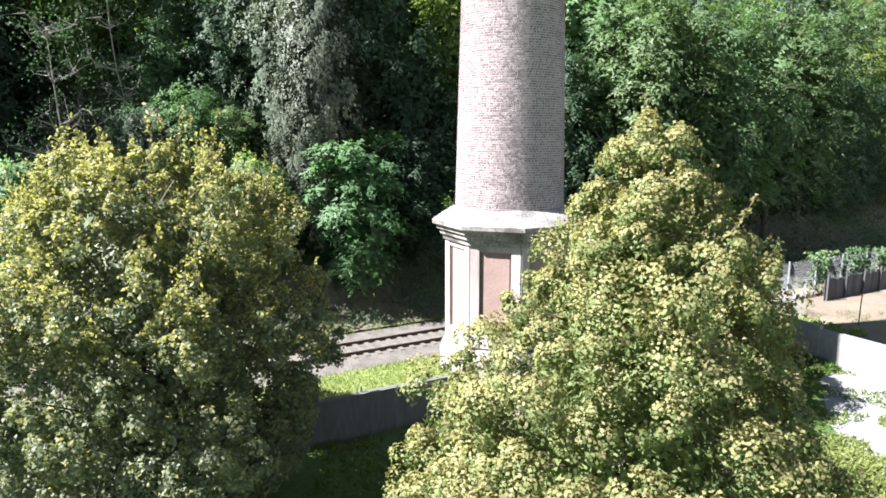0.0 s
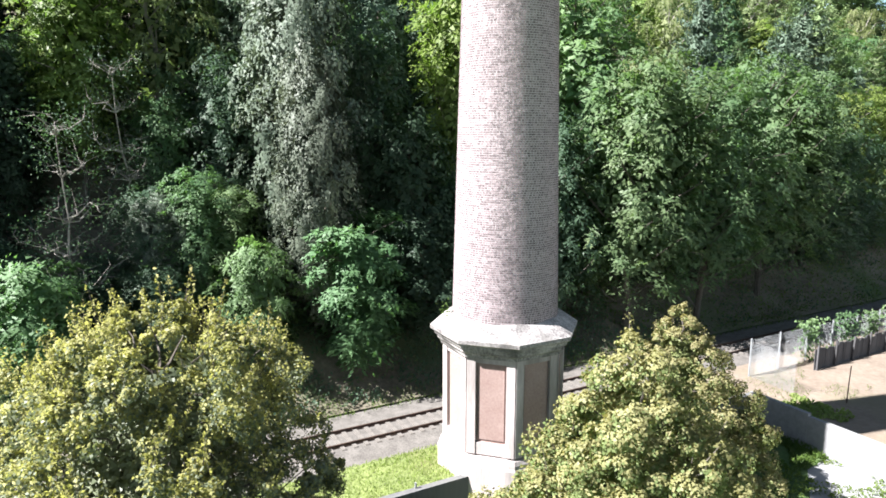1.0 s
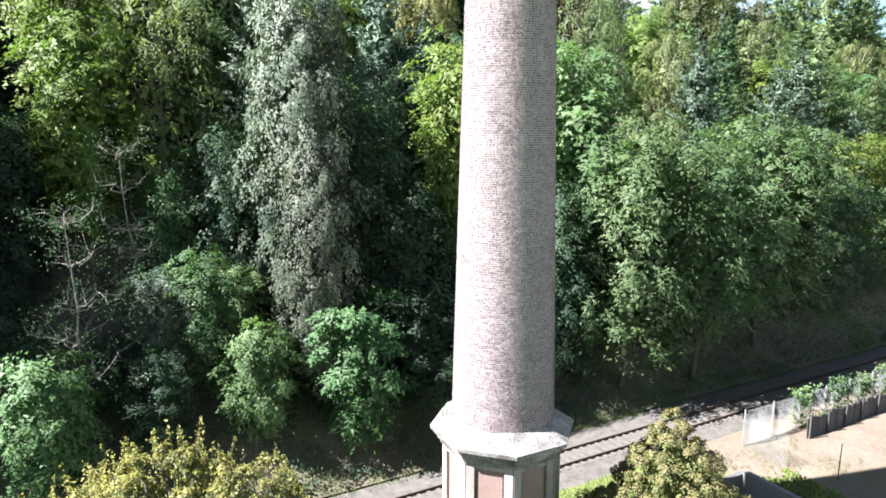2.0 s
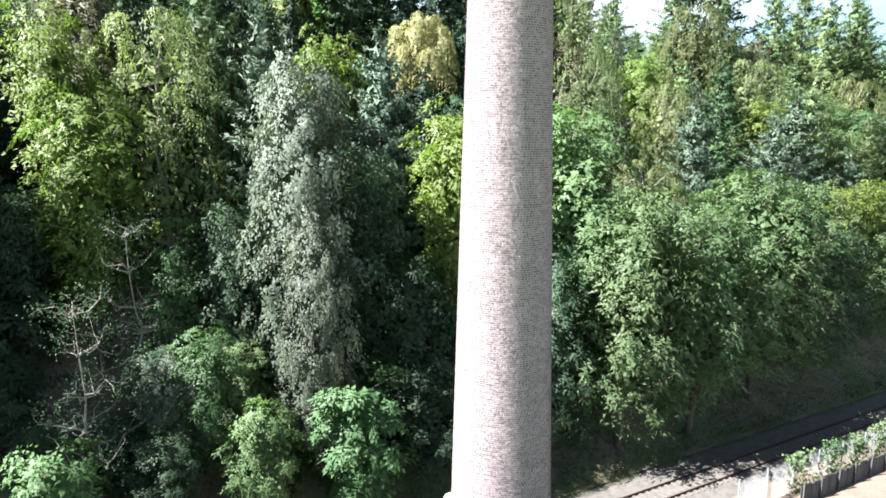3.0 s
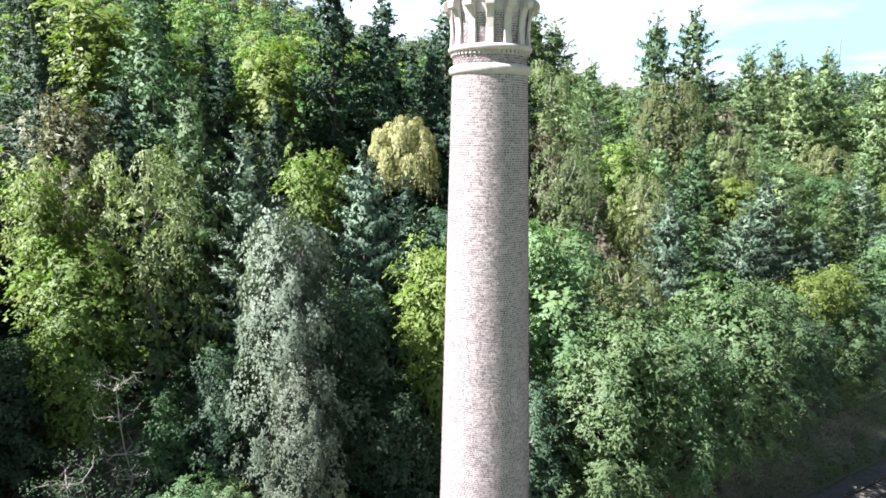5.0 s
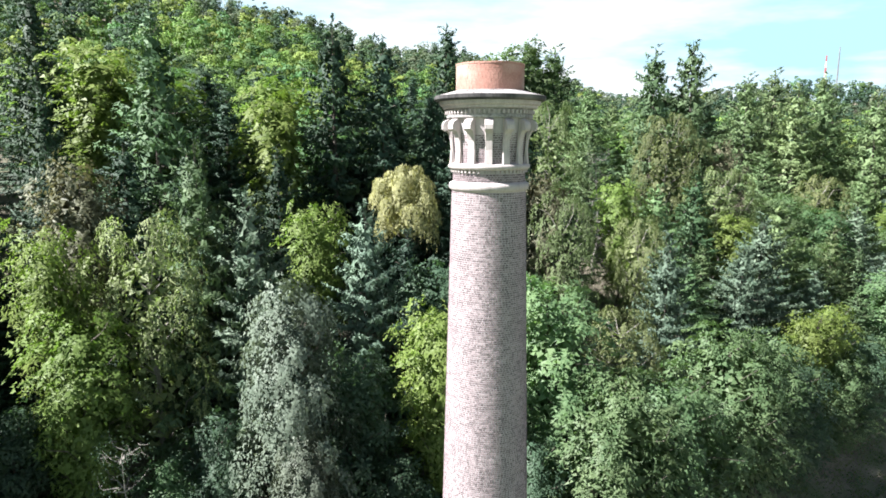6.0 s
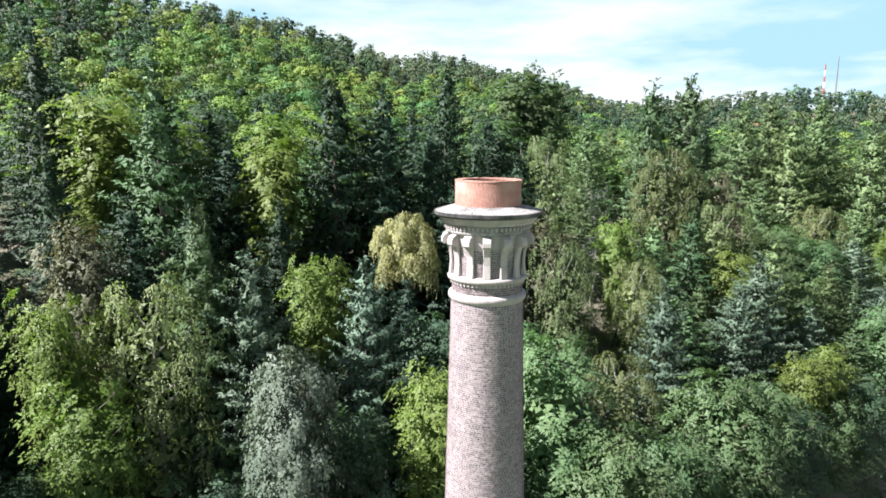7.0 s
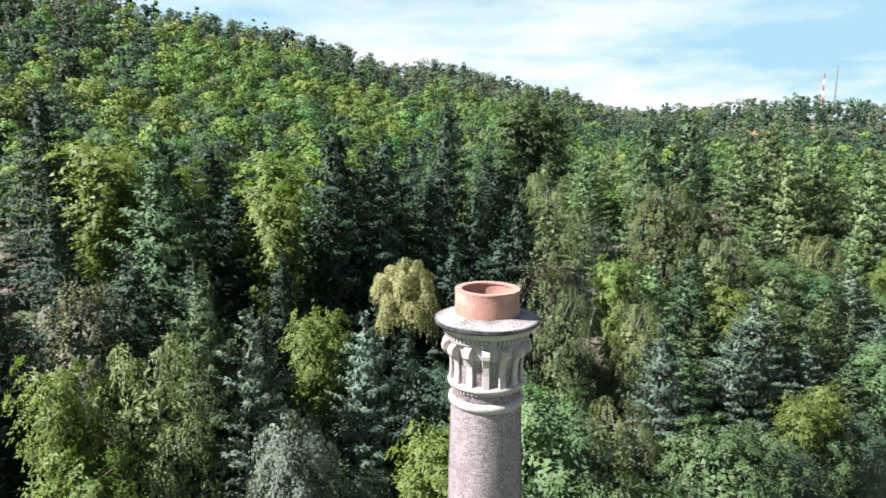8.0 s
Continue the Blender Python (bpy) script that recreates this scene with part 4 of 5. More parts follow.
def conifer(seed, H, R, mat, tiers=20, spray=0.55, sag=0.22, bark="bark", start=0.06, dense=13):
    """Tiers of pointed fronds, level below and lifted towards the top, with hanging twigs under them."""
    rng = np.random.default_rng(seed)
    trunk, crown = Geo(), Geo()
    trunk.tube([(0, 0, -0.8), (0.02 * H * rng.normal() * 0.3, 0, H * 0.5), (0, 0, H)], [0.012 * H + 0.05, 0.008 * H, 0.015], 6)
    for i in range(tiers):
        h = start + (1 - start) * (i / tiers) ** 0.9
        z = H * h
        L = R * (1 - h) ** 0.72 * rng.uniform(0.88, 1.1) + 0.2
        nb = int(5 + 5 * (1 - h))
        for b in range(nb):
            a = 2 * math.pi * (b + rng.uniform(-0.4, 0.4)) / nb + i * 1.3
            l = L * rng.uniform(0.62, 1.18)
            dz = rng.uniform(-1.3, 1.3) * H / tiers
            d = np.array([math.cos(a), math.sin(a), 0])
            k = max(6, int(l * dense * 1.22))
            t = rng.uniform(0.08, 1.0, k) ** 0.62
            side = np.array([-d[1], d[0], 0])
            s = rng.choice([-1, 1], k) * rng.random(k) ** 0.7 * (0.27 * l * np.maximum(0, 1.04 - t) ** 0.75 + 0.04)
            rise = 0.6 * h - sag
            pos = d[None] * (l * t)[:, None] + side[None] * s[:, None]
            pos[:, 2] = z + dz + l * (rise * t - 0.22 * t ** 2 + 0.2 * t ** 3) - np.abs(s) * 0.3 + rng.normal(size=k) * 0.06
            al = d[None] + side[None] * (np.sign(s) * 0.75)[:, None]
            al[:, 2] = rise + 0.12
            nr = np.tile([0, 0, 0.9], (k, 1)) + d[None] * 0.35 + 0.5 * rng.normal(size=(k, 3))
            hang = rng.random(k) < 0.2
            pos[hang, 2] -= rng.uniform(0.1, 0.6, hang.sum()) * H / tiers
            al[hang] = d * 0.5 + np.array([0, 0, -1.0])
            nr[hang] = d + 0.35 * rng.normal(size=(hang.sum(), 3))
            out = d[None] * 0.7 + side[None] * (s / (0.3 * l + 0.1))[:, None] * 0.4 + 0.12 * rng.normal(size=(k, 3))
            out[:, 2] += 0.55 - 0.95 * hang
            leaves(crown, pos, nr, spray * (0.7 + 0.4 * l / R), spray * 0.28, rng, al, True, out)
            if i % 2 == 0 and b % 2 == 0:
                trunk.tube([(0, 0, z), tuple(d * l * 0.5 + np.array([0, 0, z + dz + l * 0.5 * rise - 0.06])), tuple(d * l * 0.85 + np.array([0, 0, z + dz + l * (0.85 * rise - 0.1)]))], [0.04, 0.03, 0.01], 3, False)
    m = tiers * 22
    q = rng.uniform(0.05, 0.93, m)
    a = rng.uniform(0, 6.283, m)
    r = 0.6 * R * (1 - q) ** 0.74 * np.sqrt(rng.uniform(0.1, 1, m))
    o = np.stack([np.cos(a), np.sin(a), np.full(m, 0.5)], 1)
    leaves(crown, np.stack([r * np.cos(a), r * np.sin(a), H * q], 1), o + 0.4 * rng.normal(size=(m, 3)), spray * 1.3, spray * 0.7, rng, None, True, o)
    tip = np.array([[0, 0, H + 0.05 - 0.13 * j] for j in range(5)]) + rng.normal(size=(5, 3)) * 0.03
    leaves(crown, tip, rng.normal(size=(5, 3)) * np.array([1, 1, 0.1]), 0.5, 0.12, rng, np.tile([0, 0, 1.0], (5, 1)), True, np.tile([-0.3, -0.3, 0.8], (5, 1)))
    return trunk.mesh("trunk", M[bark]), crown.mesh("crown", M[mat])


def bare_tree(seed, H, R, mat, bark="pale_bark"):
    rng = np.random.default_rng(seed)
    trunk, crown = Geo(), Geo()
    tp = limb_path((0, 0, -0.8), (rng.normal() * 0.4, rng.normal() * 0.4, H * 0.9), rng, 0.06, 7)
    trunk.tube(tp, np.linspace(0.13, 0.03, 7).tolist(), 6)
    for k in range(32):
        j = rng.integers(2, 7)
        a = rng.uniform(0, 2 * math.pi)
        l = R * rng.uniform(0.5, 1.1) * (1.15 - j / 9)
        e = tp[j] + np.array([math.cos(a) * l, math.sin(a) * l, l * rng.uniform(0.1, 0.9)])
        lp = limb_path(tp[j], e, rng, 0.25, 5)
        trunk.tube(lp, np.linspace(0.07, 0.016, 5).tolist(), 4, False)
        for q in range(4):
            s = lp[rng.integers(2, 5)]
            e2 = s + rng.normal(size=3) * np.array([0.7, 0.7, 0.5]) + np.array([0, 0, 0.3])
            trunk.tube(limb_path(s, e2, rng, 0.25, 3), [0.02, 0.013, 0.007], 3, False)
            m = 15
            leaves(crown, e2 + rng.normal(size=(m, 3)) * 0.35, rng.normal(size=(m, 3)) + np.array([0, 0, 0.6]), 0.19, 0.1, rng)
    return trunk.mesh("trunk", M[bark]), crown.mesh("crown", M[mat])


PROTO = {}


def proto(kind, H, name, label, category, meshes):
    PROTO.setdefault(kind, []).append((H, name, label, category, meshes))


for s in range(3):
    for far in ("", "_far"):
        li, fa, per, leaf = (55, 4, 46, 0.32) if not far else (44, 3, 38, 0.47)
        if s < 2:
            proto("lime" + far, 17, "locust_tree", "bright yellow-green locust tree on the wooded slope", "tree", sprayed(11 + s, 17, 4.3, 4.0, li, fa, per, leaf, "lime", "vase", 0.92, 0.12, 0.46))
        proto("green" + far, 17, "leafy_tree", "mid-green leafy tree on the wooded slope", "tree", sprayed(21 + s, 17, 4.4, 1.2, li + 8, fa, per, leaf, "green", "round", 0.9, 0.14, 0.46))
        proto("deep" + far, 17, "leafy_tree", "dark green leafy tree in the shaded wood", "tree", sprayed(31 + s, 17, 4.4, 1.0, li + 8, fa, per, leaf, "deep", "round", 0.95, 0.2, 0.5, 0.5))
        tiers, sp, dn = (30, 0.46, 14.5) if not far else (26, 0.52, 12)
        proto("spruce" + far, 20, "spruce_tree", "tall dark green spruce tree on the hillside", "tree", conifer(61 + s, 20, 5.6, "spruce", tiers, sp, 0.16, dense=dn))
        if s < 2:
            proto("fir" + far, 18, "fir_tree", "light green fir tree on the hillside", "tree", conifer(71 + s, 18, 6.0, "fir", tiers, sp, 0.02, dense=dn))
            proto("pine" + far, 18, "conifer_tree", "mid-green conifer tree on the hillside", "tree", conifer(75 + s, 18, 5.6, "pine", tiers, sp, 0.08, dense=dn))
            proto("blue" + far, 17, "blue_spruce_tree", "silvery blue-green spruce tree on the hillside", "tree", conifer(81 + s, 17, 5.9, "blue", tiers, sp, -0.04, dense=dn))
proto("edge", 17, "leafy_tree", "mid-green leafy tree overhanging the railway bank", "tree", sprayed(25, 17, 4.9, 3.4, 68, 4, 52, 0.31, "green", "round", 0.9, 0.14, 0.46))
proto("edge", 17, "leafy_tree", "mid-green leafy tree overhanging the railway bank", "tree", sprayed(26, 17, 4.9, 3.0, 68, 4, 52, 0.31, "green", "round", 0.9, 0.14, 0.46))
proto("fresh", 8, "young_tree", "fresh green young locust tree beside the railway", "tree", sprayed(41, 8, 3.1, 0.6, 44, 4, 64, 0.25, "fresh", "round", 0.66, 0.16, 0.5, 0.45))
proto("fresh", 8, "young_tree", "fresh green young locust tree beside the railway", "tree", sprayed(42, 8, 2.7, 0.6, 40, 4, 64, 0.25, "fresh", "vase", 0.62, 0.16, 0.5, 0.45))
proto("grey", 20, "white_poplar_tree", "tall grey-green poplar tree with silvery leaves", "tree", sprayed(51, 20, 4.6, 2.0, 84, 3, 120, 0.225, "grey", "round", 0.92, 0.26, 0.8, 0.9, 0.6))
proto("birch", 17, "birch_tree", "pale yellowish weeping birch tree", "tree", weeping(91, 17, 3.5, 2.5, 56, 26, "birch", "round", 1.5, 0.15, "pale_bark"))
proto("golden", 15, "weeping_willow_tree", "pale golden weeping tree among dark conifers", "tree", weeping(95, 15, 3.1, 9.6, 40, 46, "golden", "round", 1.3, 0.16))
proto("brown", 16, "withered_tree", "half-withered brownish tree on the hillside", "tree", sprayed(97, 16, 3.4, 3.0, 50, 4, 46, 0.26, "brown", "round", 0.7, 0.3, 0.6, 0.7, 0.8))
proto("bare", 15, "bare_tree", "thin sparse tree with pale bare branches", "tree", bare_tree(99, 15, 3.0, "deep"))


def plant(kind, x, y, top, wide=1.0, which=None, base=None, group="trees on the hillside"):
    """One tree, its foot on the slope and its top at the given height."""
    if ud(x, y)[1] > 31 and kind + "_far" in PROTO:
        kind += "_far"
    opts = PROTO[kind]
    i = random.randrange(len(opts)) if which is None else which % len(opts)
    H, name, label, cat, (tm, cm) = opts[i]
    z = ground_at(x, y) if base is None else base
    s = max(2.0, top - z) / H
    m = pose(x, y, z, 0, 0, random.uniform(0, 360))
    root = thing(name, label=label, category=cat, group=group)
    root.matrix_basis = m @ Matrix.Diagonal((s * wide, s * wide, s, 1))
    part("trunk", tm, "bark", root)
    part("crown", cm, "green", root)
    return root


HERO = [
    ("grey", -9.2, 41.6, 29.6, 0.72), ("grey", -7.8, 38.6, 20.5, 0.66), ("golden", -1.9, 64.2, 35.8, 0.8), ("pine", -17.3, 49.8, 38.4, 0.9), ("birch", -19.8, 46.6, 33.2, 0.95),
    ("blue", -13.5, 49.5, 34.6, 0.9), ("blue", -4.9, 54.2, 33.0, 0.9), ("lime", -9.2, 57.0, 33.6, 0.8), ("spruce", -9.4, 69.5, 50.6, 1.05), ("spruce", 2.9, 85.5, 53.0, 1.0),
    ("lime", -15.0, 66.0, 44.0, 0.9), ("pine", -25.4, 63.5, 49.6, 1.0), ("brown", -26.8, 49.5, 37.2, 0.9), ("lime", -22.3, 41.0, 28.4, 0.85), ("lime", 1.4, 46.8, 27.4, 0.75), ("spruce", -1.5, 58.8, 30.5, 1.0), ("deep", 0.8, 55.5, 28.5, 1.0),
    ("green", 11.2, 51.6, 28.0, 1.0), ("edge", 13.5, 46.6, 21.4, 1.0), ("edge", 20.2, 49.8, 20.5, 1.0), ("edge", 27.7, 55.2, 22.2, 1.0), ("blue", 24.4, 63.2, 29.0, 0.85),
    ("blue", 40.4, 75.5, 29.6, 1.15), ("fir", 45.0, 80.8, 30.4, 1.1), ("lime", 42.5, 67.6, 20.4, 0.9), ("lime", 47.0, 71.0, 20.4, 0.9), ("lime", 23.6, 77.0, 34.5, 0.8),
    ("bare", 22.4, 84.0, 37.4, 1.1), ("pine", 33.7, 97.0, 51.8, 0.95), ("pine", 39.2, 97.0, 52.6, 0.95), ("birch", 16.0, 85.0, 43.6, 1.0), ("fir", 21.0, 130.0, 58.0, 1.2), ("green", 16.5, 124.0, 57.0, 1.2), ("fir", 25.0, 128.0, 56.0, 1.2),
    ("birch", 34.6, 91.5, 42.2, 1.0), ("brown", 44.4, 95.5, 38.8, 0.8), ("fir", 72.2, 105.5, 34.0, 1.0), ("fir", 70.8, 114.5, 46.4, 1.0), ("fir", 55.5, 85.8, 27.0, 1.0),
    ("spruce", -34.0, 60.0, 43.0, 0.9), ("spruce", -41.3, 72.5, 54.0, 1.0), ("birch", 23.8, 70.4, 30.2, 0.9), ("bare", -19.0, 38.6, 20.0, 0.9), ("bare", -19.2, 33.0, 16.6, 1.0),
    ("green", -14.4, 37.2, 13.6, 1.0), ("fresh", -19.4, 30.2, 9.6, 1.1), ("fresh", -4.9, 37.6, 10.9, 1.2), ("fresh", -10.2, 35.9, 9.6, 0.85), ("deep", -5.4, 45.4, 24.0, 0.9),
    ("blue", 36.0, 71.0, 27.0, 1.0), ("birch", 14.5, 66.0, 33.0, 0.9), ("brown", 12.0, 68.0, 35.0, 0.9), ("spruce", 6.0, 74.0, 44.0, 0.9), ("edge", 33.0, 60.0, 21.0, 1.0),
    ("deep", -2.0, 42.5, 17.0, 1.0), ("deep", -14.0, 42.0, 20.5, 0.9), ("deep", -27.0, 40.0, 22.0, 1.0), ("deep", 8.0, 45.5, 17.0, 0.9),
    ("deep", 34.6, 61.3, 18.0, 1.1), ("deep", 39.1, 64.0, 16.5, 1.1), ("green", 46.1, 68.2, 15.5, 1.1), ("deep", 51.6, 71.6, 16.5, 1.1), ("deep", 22.1, 54.5, 17.5, 1.0), ("green", -17.6, 41.0, 18.0, 0.9), ("green", -11.8, 44.0, 19.0, 0.8),
    ("spruce", -4.4, 71.5, 49.5, 1.05), ("spruce", 1.0, 74.0, 45.0, 1.0), ("spruce", 3.0, 65.0, 38.5, 1.0), ("spruce", 8.0, 67.5, 38.5, 1.0), ("spruce", 11.0, 74.0, 43.0, 1.0),
    ("fir", 64.0, 112.0, 47.5, 1.1), ("fir", 78.0, 112.0, 46.0, 1.1), ("fir", 58.0, 118.0, 50.0, 1.1), ("blue", 84.0, 108.0, 43.0, 1.1), ("fir", 66.0, 124.0, 51.5, 1.1), ("fir", 77.0, 126.0, 51.0, 1.1), ("fir", 88.0, 120.0, 47.0, 1.1),
    ("spruce", -13.5, 60.5, 38.0, 0.9), ("lime", -25.0, 43.6, 33.4, 0.62), ("spruce", -30.0, 53.0, 37.5, 1.0), ("spruce", -35.0, 52.0, 36.0, 1.1), ("spruce", -20.5, 57.0, 38.0, 0.9),
]
spots = []
for kind, x, y, top, wide in HERO:
    plant(kind, x, y, top, wide)
    spots.append((x, y))
for x, y, top, kind in ((-18.6, 34.6, 9.0, "deep"), (-17.2, 37.8, 12.5, "deep"), (-22, 33.0, 9.5, "deep"), (-25.5, 35.5, 13, "deep"), (-15.5, 34.0, 8.5, "deep"), (-12.8, 38.6, 12.5, "green"), (-1.2, 40.6, 11.0, "deep"), (1.0, 45.2, 13.0, "deep"),
                        (4.3, 47.7, 14.0, "deep"), (9.3, 49.7, 15.0, "deep"), (15.2, 51.8, 14.5, "deep"), (28.8, 59.6, 15.5, "deep"), (-16.5, 37.0, 12.0, "grey")):
    plant(kind, x, y, top, 1.45 if kind == "deep" else 1.2)
    spots.append((x, y))
for u, d, top in ((6, 9.0, 9.0), (11, 8.4, 8.5), (16, 8.8, 9.5), (21.5, 8.2, 8.5), (27, 8.6, 9.0), (33, 8.2, 8.5), (39, 8.8, 9.5), (45, 8.3, 9.0), (52, 8.6, 9.5)):
    plant("deep", *xy(u, d), top, 1.9)
rng = random.Random(7)
count = 0
for tries in range(6000):
    u, d = rng.uniform(-95, 190), 8.5 + 63.5 * rng.random() ** 0.85
    x, y = xy(u, d)
    if x > 0.80 * y + 4 or x < -(1.25 if d < 40 else 0.8) * y - 4 or count > 260:
        continue
    gap = 4.8 if d < 30 else 7.4 if x < 0.12 * y else 8.6
    if any((x - a) ** 2 + (y - b) ** 2 < gap * gap for a, b in spots) or (x + 1.5) ** 2 + (y - 57.5) ** 2 < 36:
        continue
    z = height(u, d)
    left = x < 0.12 * y
    if d < 11:
        kind, tall = rng.choice(["deep", "deep", "green", "deep"]), rng.uniform(8, 13)
    elif left:
        kind, tall = rng.choice(["lime", "green", "deep", "spruce", "spruce", "deep", "pine", "spruce", "green", "pine"]), rng.uniform(15, 21)
        if kind == "lime" and (d < 34 or x > -0.17 * y):
            kind = "spruce"
        if d > 36 and (-0.36 if d < 42 else -0.55) * y < x < -0.1 * y:
            kind = rng.choice(["lime", "lime", "green", "lime", "green", "spruce", "deep"])
        if x < (-0.42 if d < 42 else -0.55) * y:
            kind = "spruce"
        # unseen trees past the left edge, added and kept tall to shade the wood
        if x < -0.74 * y:
            tall = rng.uniform(18.5, 22.5)
    else:
        kind, tall = rng.choice(["fir", "pine", "green", "blue", "spruce", "fir", "pine", "pine", "green", "lime", "birch", "fir"]), rng.uniform(12, 17.5)
    if d > 48:
        tall = min(tall, 18)
    plant(kind, x, y, z + tall, rng.uniform(1.1, 1.4))
    spots.append((x, y))
    count += 1

# ---- far woods ----
rs = np.random.default_rng(5)
FAR = {"far_lime": Geo(), "far_grey": Geo(), "far_green": Geo(), "far_deep": Geo(), "far_spruce": Geo()}


def far_tree(g, c, H, R, pointed, clumps, per, leaf):
    """A far crown of leafy, domed clumps in layers round a dense middle."""
    c, first = np.array(c), g.n
    h = rs.uniform(0.3, 1.0, clumps) ** 0.8
    h[0] = 1.0
    a = rs.uniform(0, 6.28) + 2.4 * np.arange(clumps) + rs.uniform(-0.4, 0.4, clumps)
    env = (1.02 - h) ** 0.8 if pointed else np.sqrt(np.maximum(0.03, 1 - h ** 2.4))
    r = R * env * rs.uniform(0.6, 1.1, clumps)
    cen = np.stack([r * np.cos(a), r * np.sin(a), H * h * rs.uniform(0.92, 1.04, clumps)], 1)
    cr = R * rs.uniform(0.32, 0.55, clumps) * (0.55 if pointed else 1.0)
    n = clumps * per
    dirs = unit(rs.normal(size=(n, 3)) * np.array([1, 1, 0.7]) + np.array([0, 0, 0.7]))
    q = np.repeat(np.arange(clumps), per)
    pos = c + cen[q] + dirs * (cr[q] * rs.uniform(0.3, 1.0, n) ** 0.5)[:, None] * np.array([1, 1, 0.55])
    out = unit(cen * np.array([1, 1, 0.7]) - np.array([0, 0, 0.1 * H]))[q]
    leaves(g, pos, dirs + 0.25 * rs.normal(size=(n, 3)), leaf, leaf * 0.7, rs, None, True, dirs * 0.55 + out * 0.65)
    m = clumps * 5
    e = unit(rs.normal(size=(m, 3)))
    core = c + np.array([0, 0, 0.5 * H]) + e * np.array([0.5 * R, 0.5 * R, 0.4 * H]) * rs.uniform(0.5, 1.0, (m, 1)) * (0.6 if pointed else 1.0)
    leaves(g, core, e, leaf * 1.7, leaf * 1.3, rs, None, True, e + np.array([0, 0, 0.3]))
    g.tone.append((g.n - first, rs.random()))


# two houses in small clearings
HOUSE_A = (374 * math.sin(radians(-2.9)), 374 * math.cos(radians(-2.9)))
HOUSE_B = (385 * math.sin(radians(26.9)), 385 * math.cos(radians(26.9)))


def ridge_tall(x, y):
    return ridge(x, y)[0]


for near, far, step, size, clumps, per, leaf in ((90, 200, 7.2, 5.2, 16, 32, 0.66), (200, 320, 7.2, 5.0, 11, 21, 0.82), (320, 600, 7.8, 5.2, 9, 16, 1.05)):
    for ix in range(int(-far / step), int(far / step) + 1):
        for iy in range(4, int(far / step) + 1):
            x, y = (ix + rs.uniform(-0.4, 0.4)) * step, (iy + rs.uniform(-0.4, 0.4)) * step
            dist = math.hypot(x, y)
            az = math.atan2(x, y)
            if not near <= dist < far or not -0.62 < az < 0.70:
                continue
            u, d = ud(x, y)
            if d < 60 or dist > ridge_tall(x, y) + step:
                continue
            if any((x - a) ** 2 + (y - b) ** 2 < 20 for a, b in spots):
                continue
            if math.hypot(x - HOUSE_A[0], y - HOUSE_A[1]) < 9 or math.hypot(x - HOUSE_B[0], y - HOUSE_B[1]) < 17:
                continue
            # far hills on the right lean to darker crowns in place of bluish haze
            w = rs.random() + 0.5 * noise.noise((x * 0.02, y * 0.02, 4)) + (0.25 if x > 0.25 * y and dist > 300 else 0) - (0.22 if -0.4 * y < x < -0.02 * y and dist < 260 else 0)
            pick = "far_lime" if w < 0.32 else "far_green" if w < 0.64 else "far_deep" if w < 0.86 else "far_spruce"
            # beyond this distance most green crowns turn grey: haze put into their colour
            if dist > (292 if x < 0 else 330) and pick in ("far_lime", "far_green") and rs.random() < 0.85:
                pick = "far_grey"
            R = size * rs.uniform(0.75, 1.15)
            firry = pick == "far_spruce"
            H = rs.uniform(7.5, 11.5) * (1.1 if firry else 1.0)
            far_tree(FAR[pick], (x, y, height(u, d) - 0.3), H, R * (0.8 if firry else 1), firry, clumps, per, leaf)
for k, label in (("far_grey", "dull grey-green woods on the farther hill, haze put into their colour"), ("far_lime", "bright green far woods on the ridge"), ("far_green", "green far woods on the hills"), ("far_deep", "dark green far woods on the hills"), ("far_spruce", "dark conifers in the far woods")):
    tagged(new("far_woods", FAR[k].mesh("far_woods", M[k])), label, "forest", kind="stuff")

# ---- trees in front ----
for name, label, x, y, meshes in (
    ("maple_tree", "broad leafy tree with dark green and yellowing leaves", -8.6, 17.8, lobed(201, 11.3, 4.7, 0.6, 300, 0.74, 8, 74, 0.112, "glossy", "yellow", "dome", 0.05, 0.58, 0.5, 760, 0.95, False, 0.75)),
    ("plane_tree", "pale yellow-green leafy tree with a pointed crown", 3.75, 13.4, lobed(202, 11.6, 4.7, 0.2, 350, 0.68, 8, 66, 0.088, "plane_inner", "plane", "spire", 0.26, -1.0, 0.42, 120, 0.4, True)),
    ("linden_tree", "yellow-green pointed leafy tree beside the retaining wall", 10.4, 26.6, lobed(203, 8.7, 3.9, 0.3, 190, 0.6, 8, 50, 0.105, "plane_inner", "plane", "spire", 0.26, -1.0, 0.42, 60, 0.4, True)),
):
    root = thing(name, (x, y, YARD), label=label, category="tree", group="trees below the wall")
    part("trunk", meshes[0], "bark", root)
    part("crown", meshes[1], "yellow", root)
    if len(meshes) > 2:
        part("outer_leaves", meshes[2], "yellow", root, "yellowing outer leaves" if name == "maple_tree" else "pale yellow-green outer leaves")

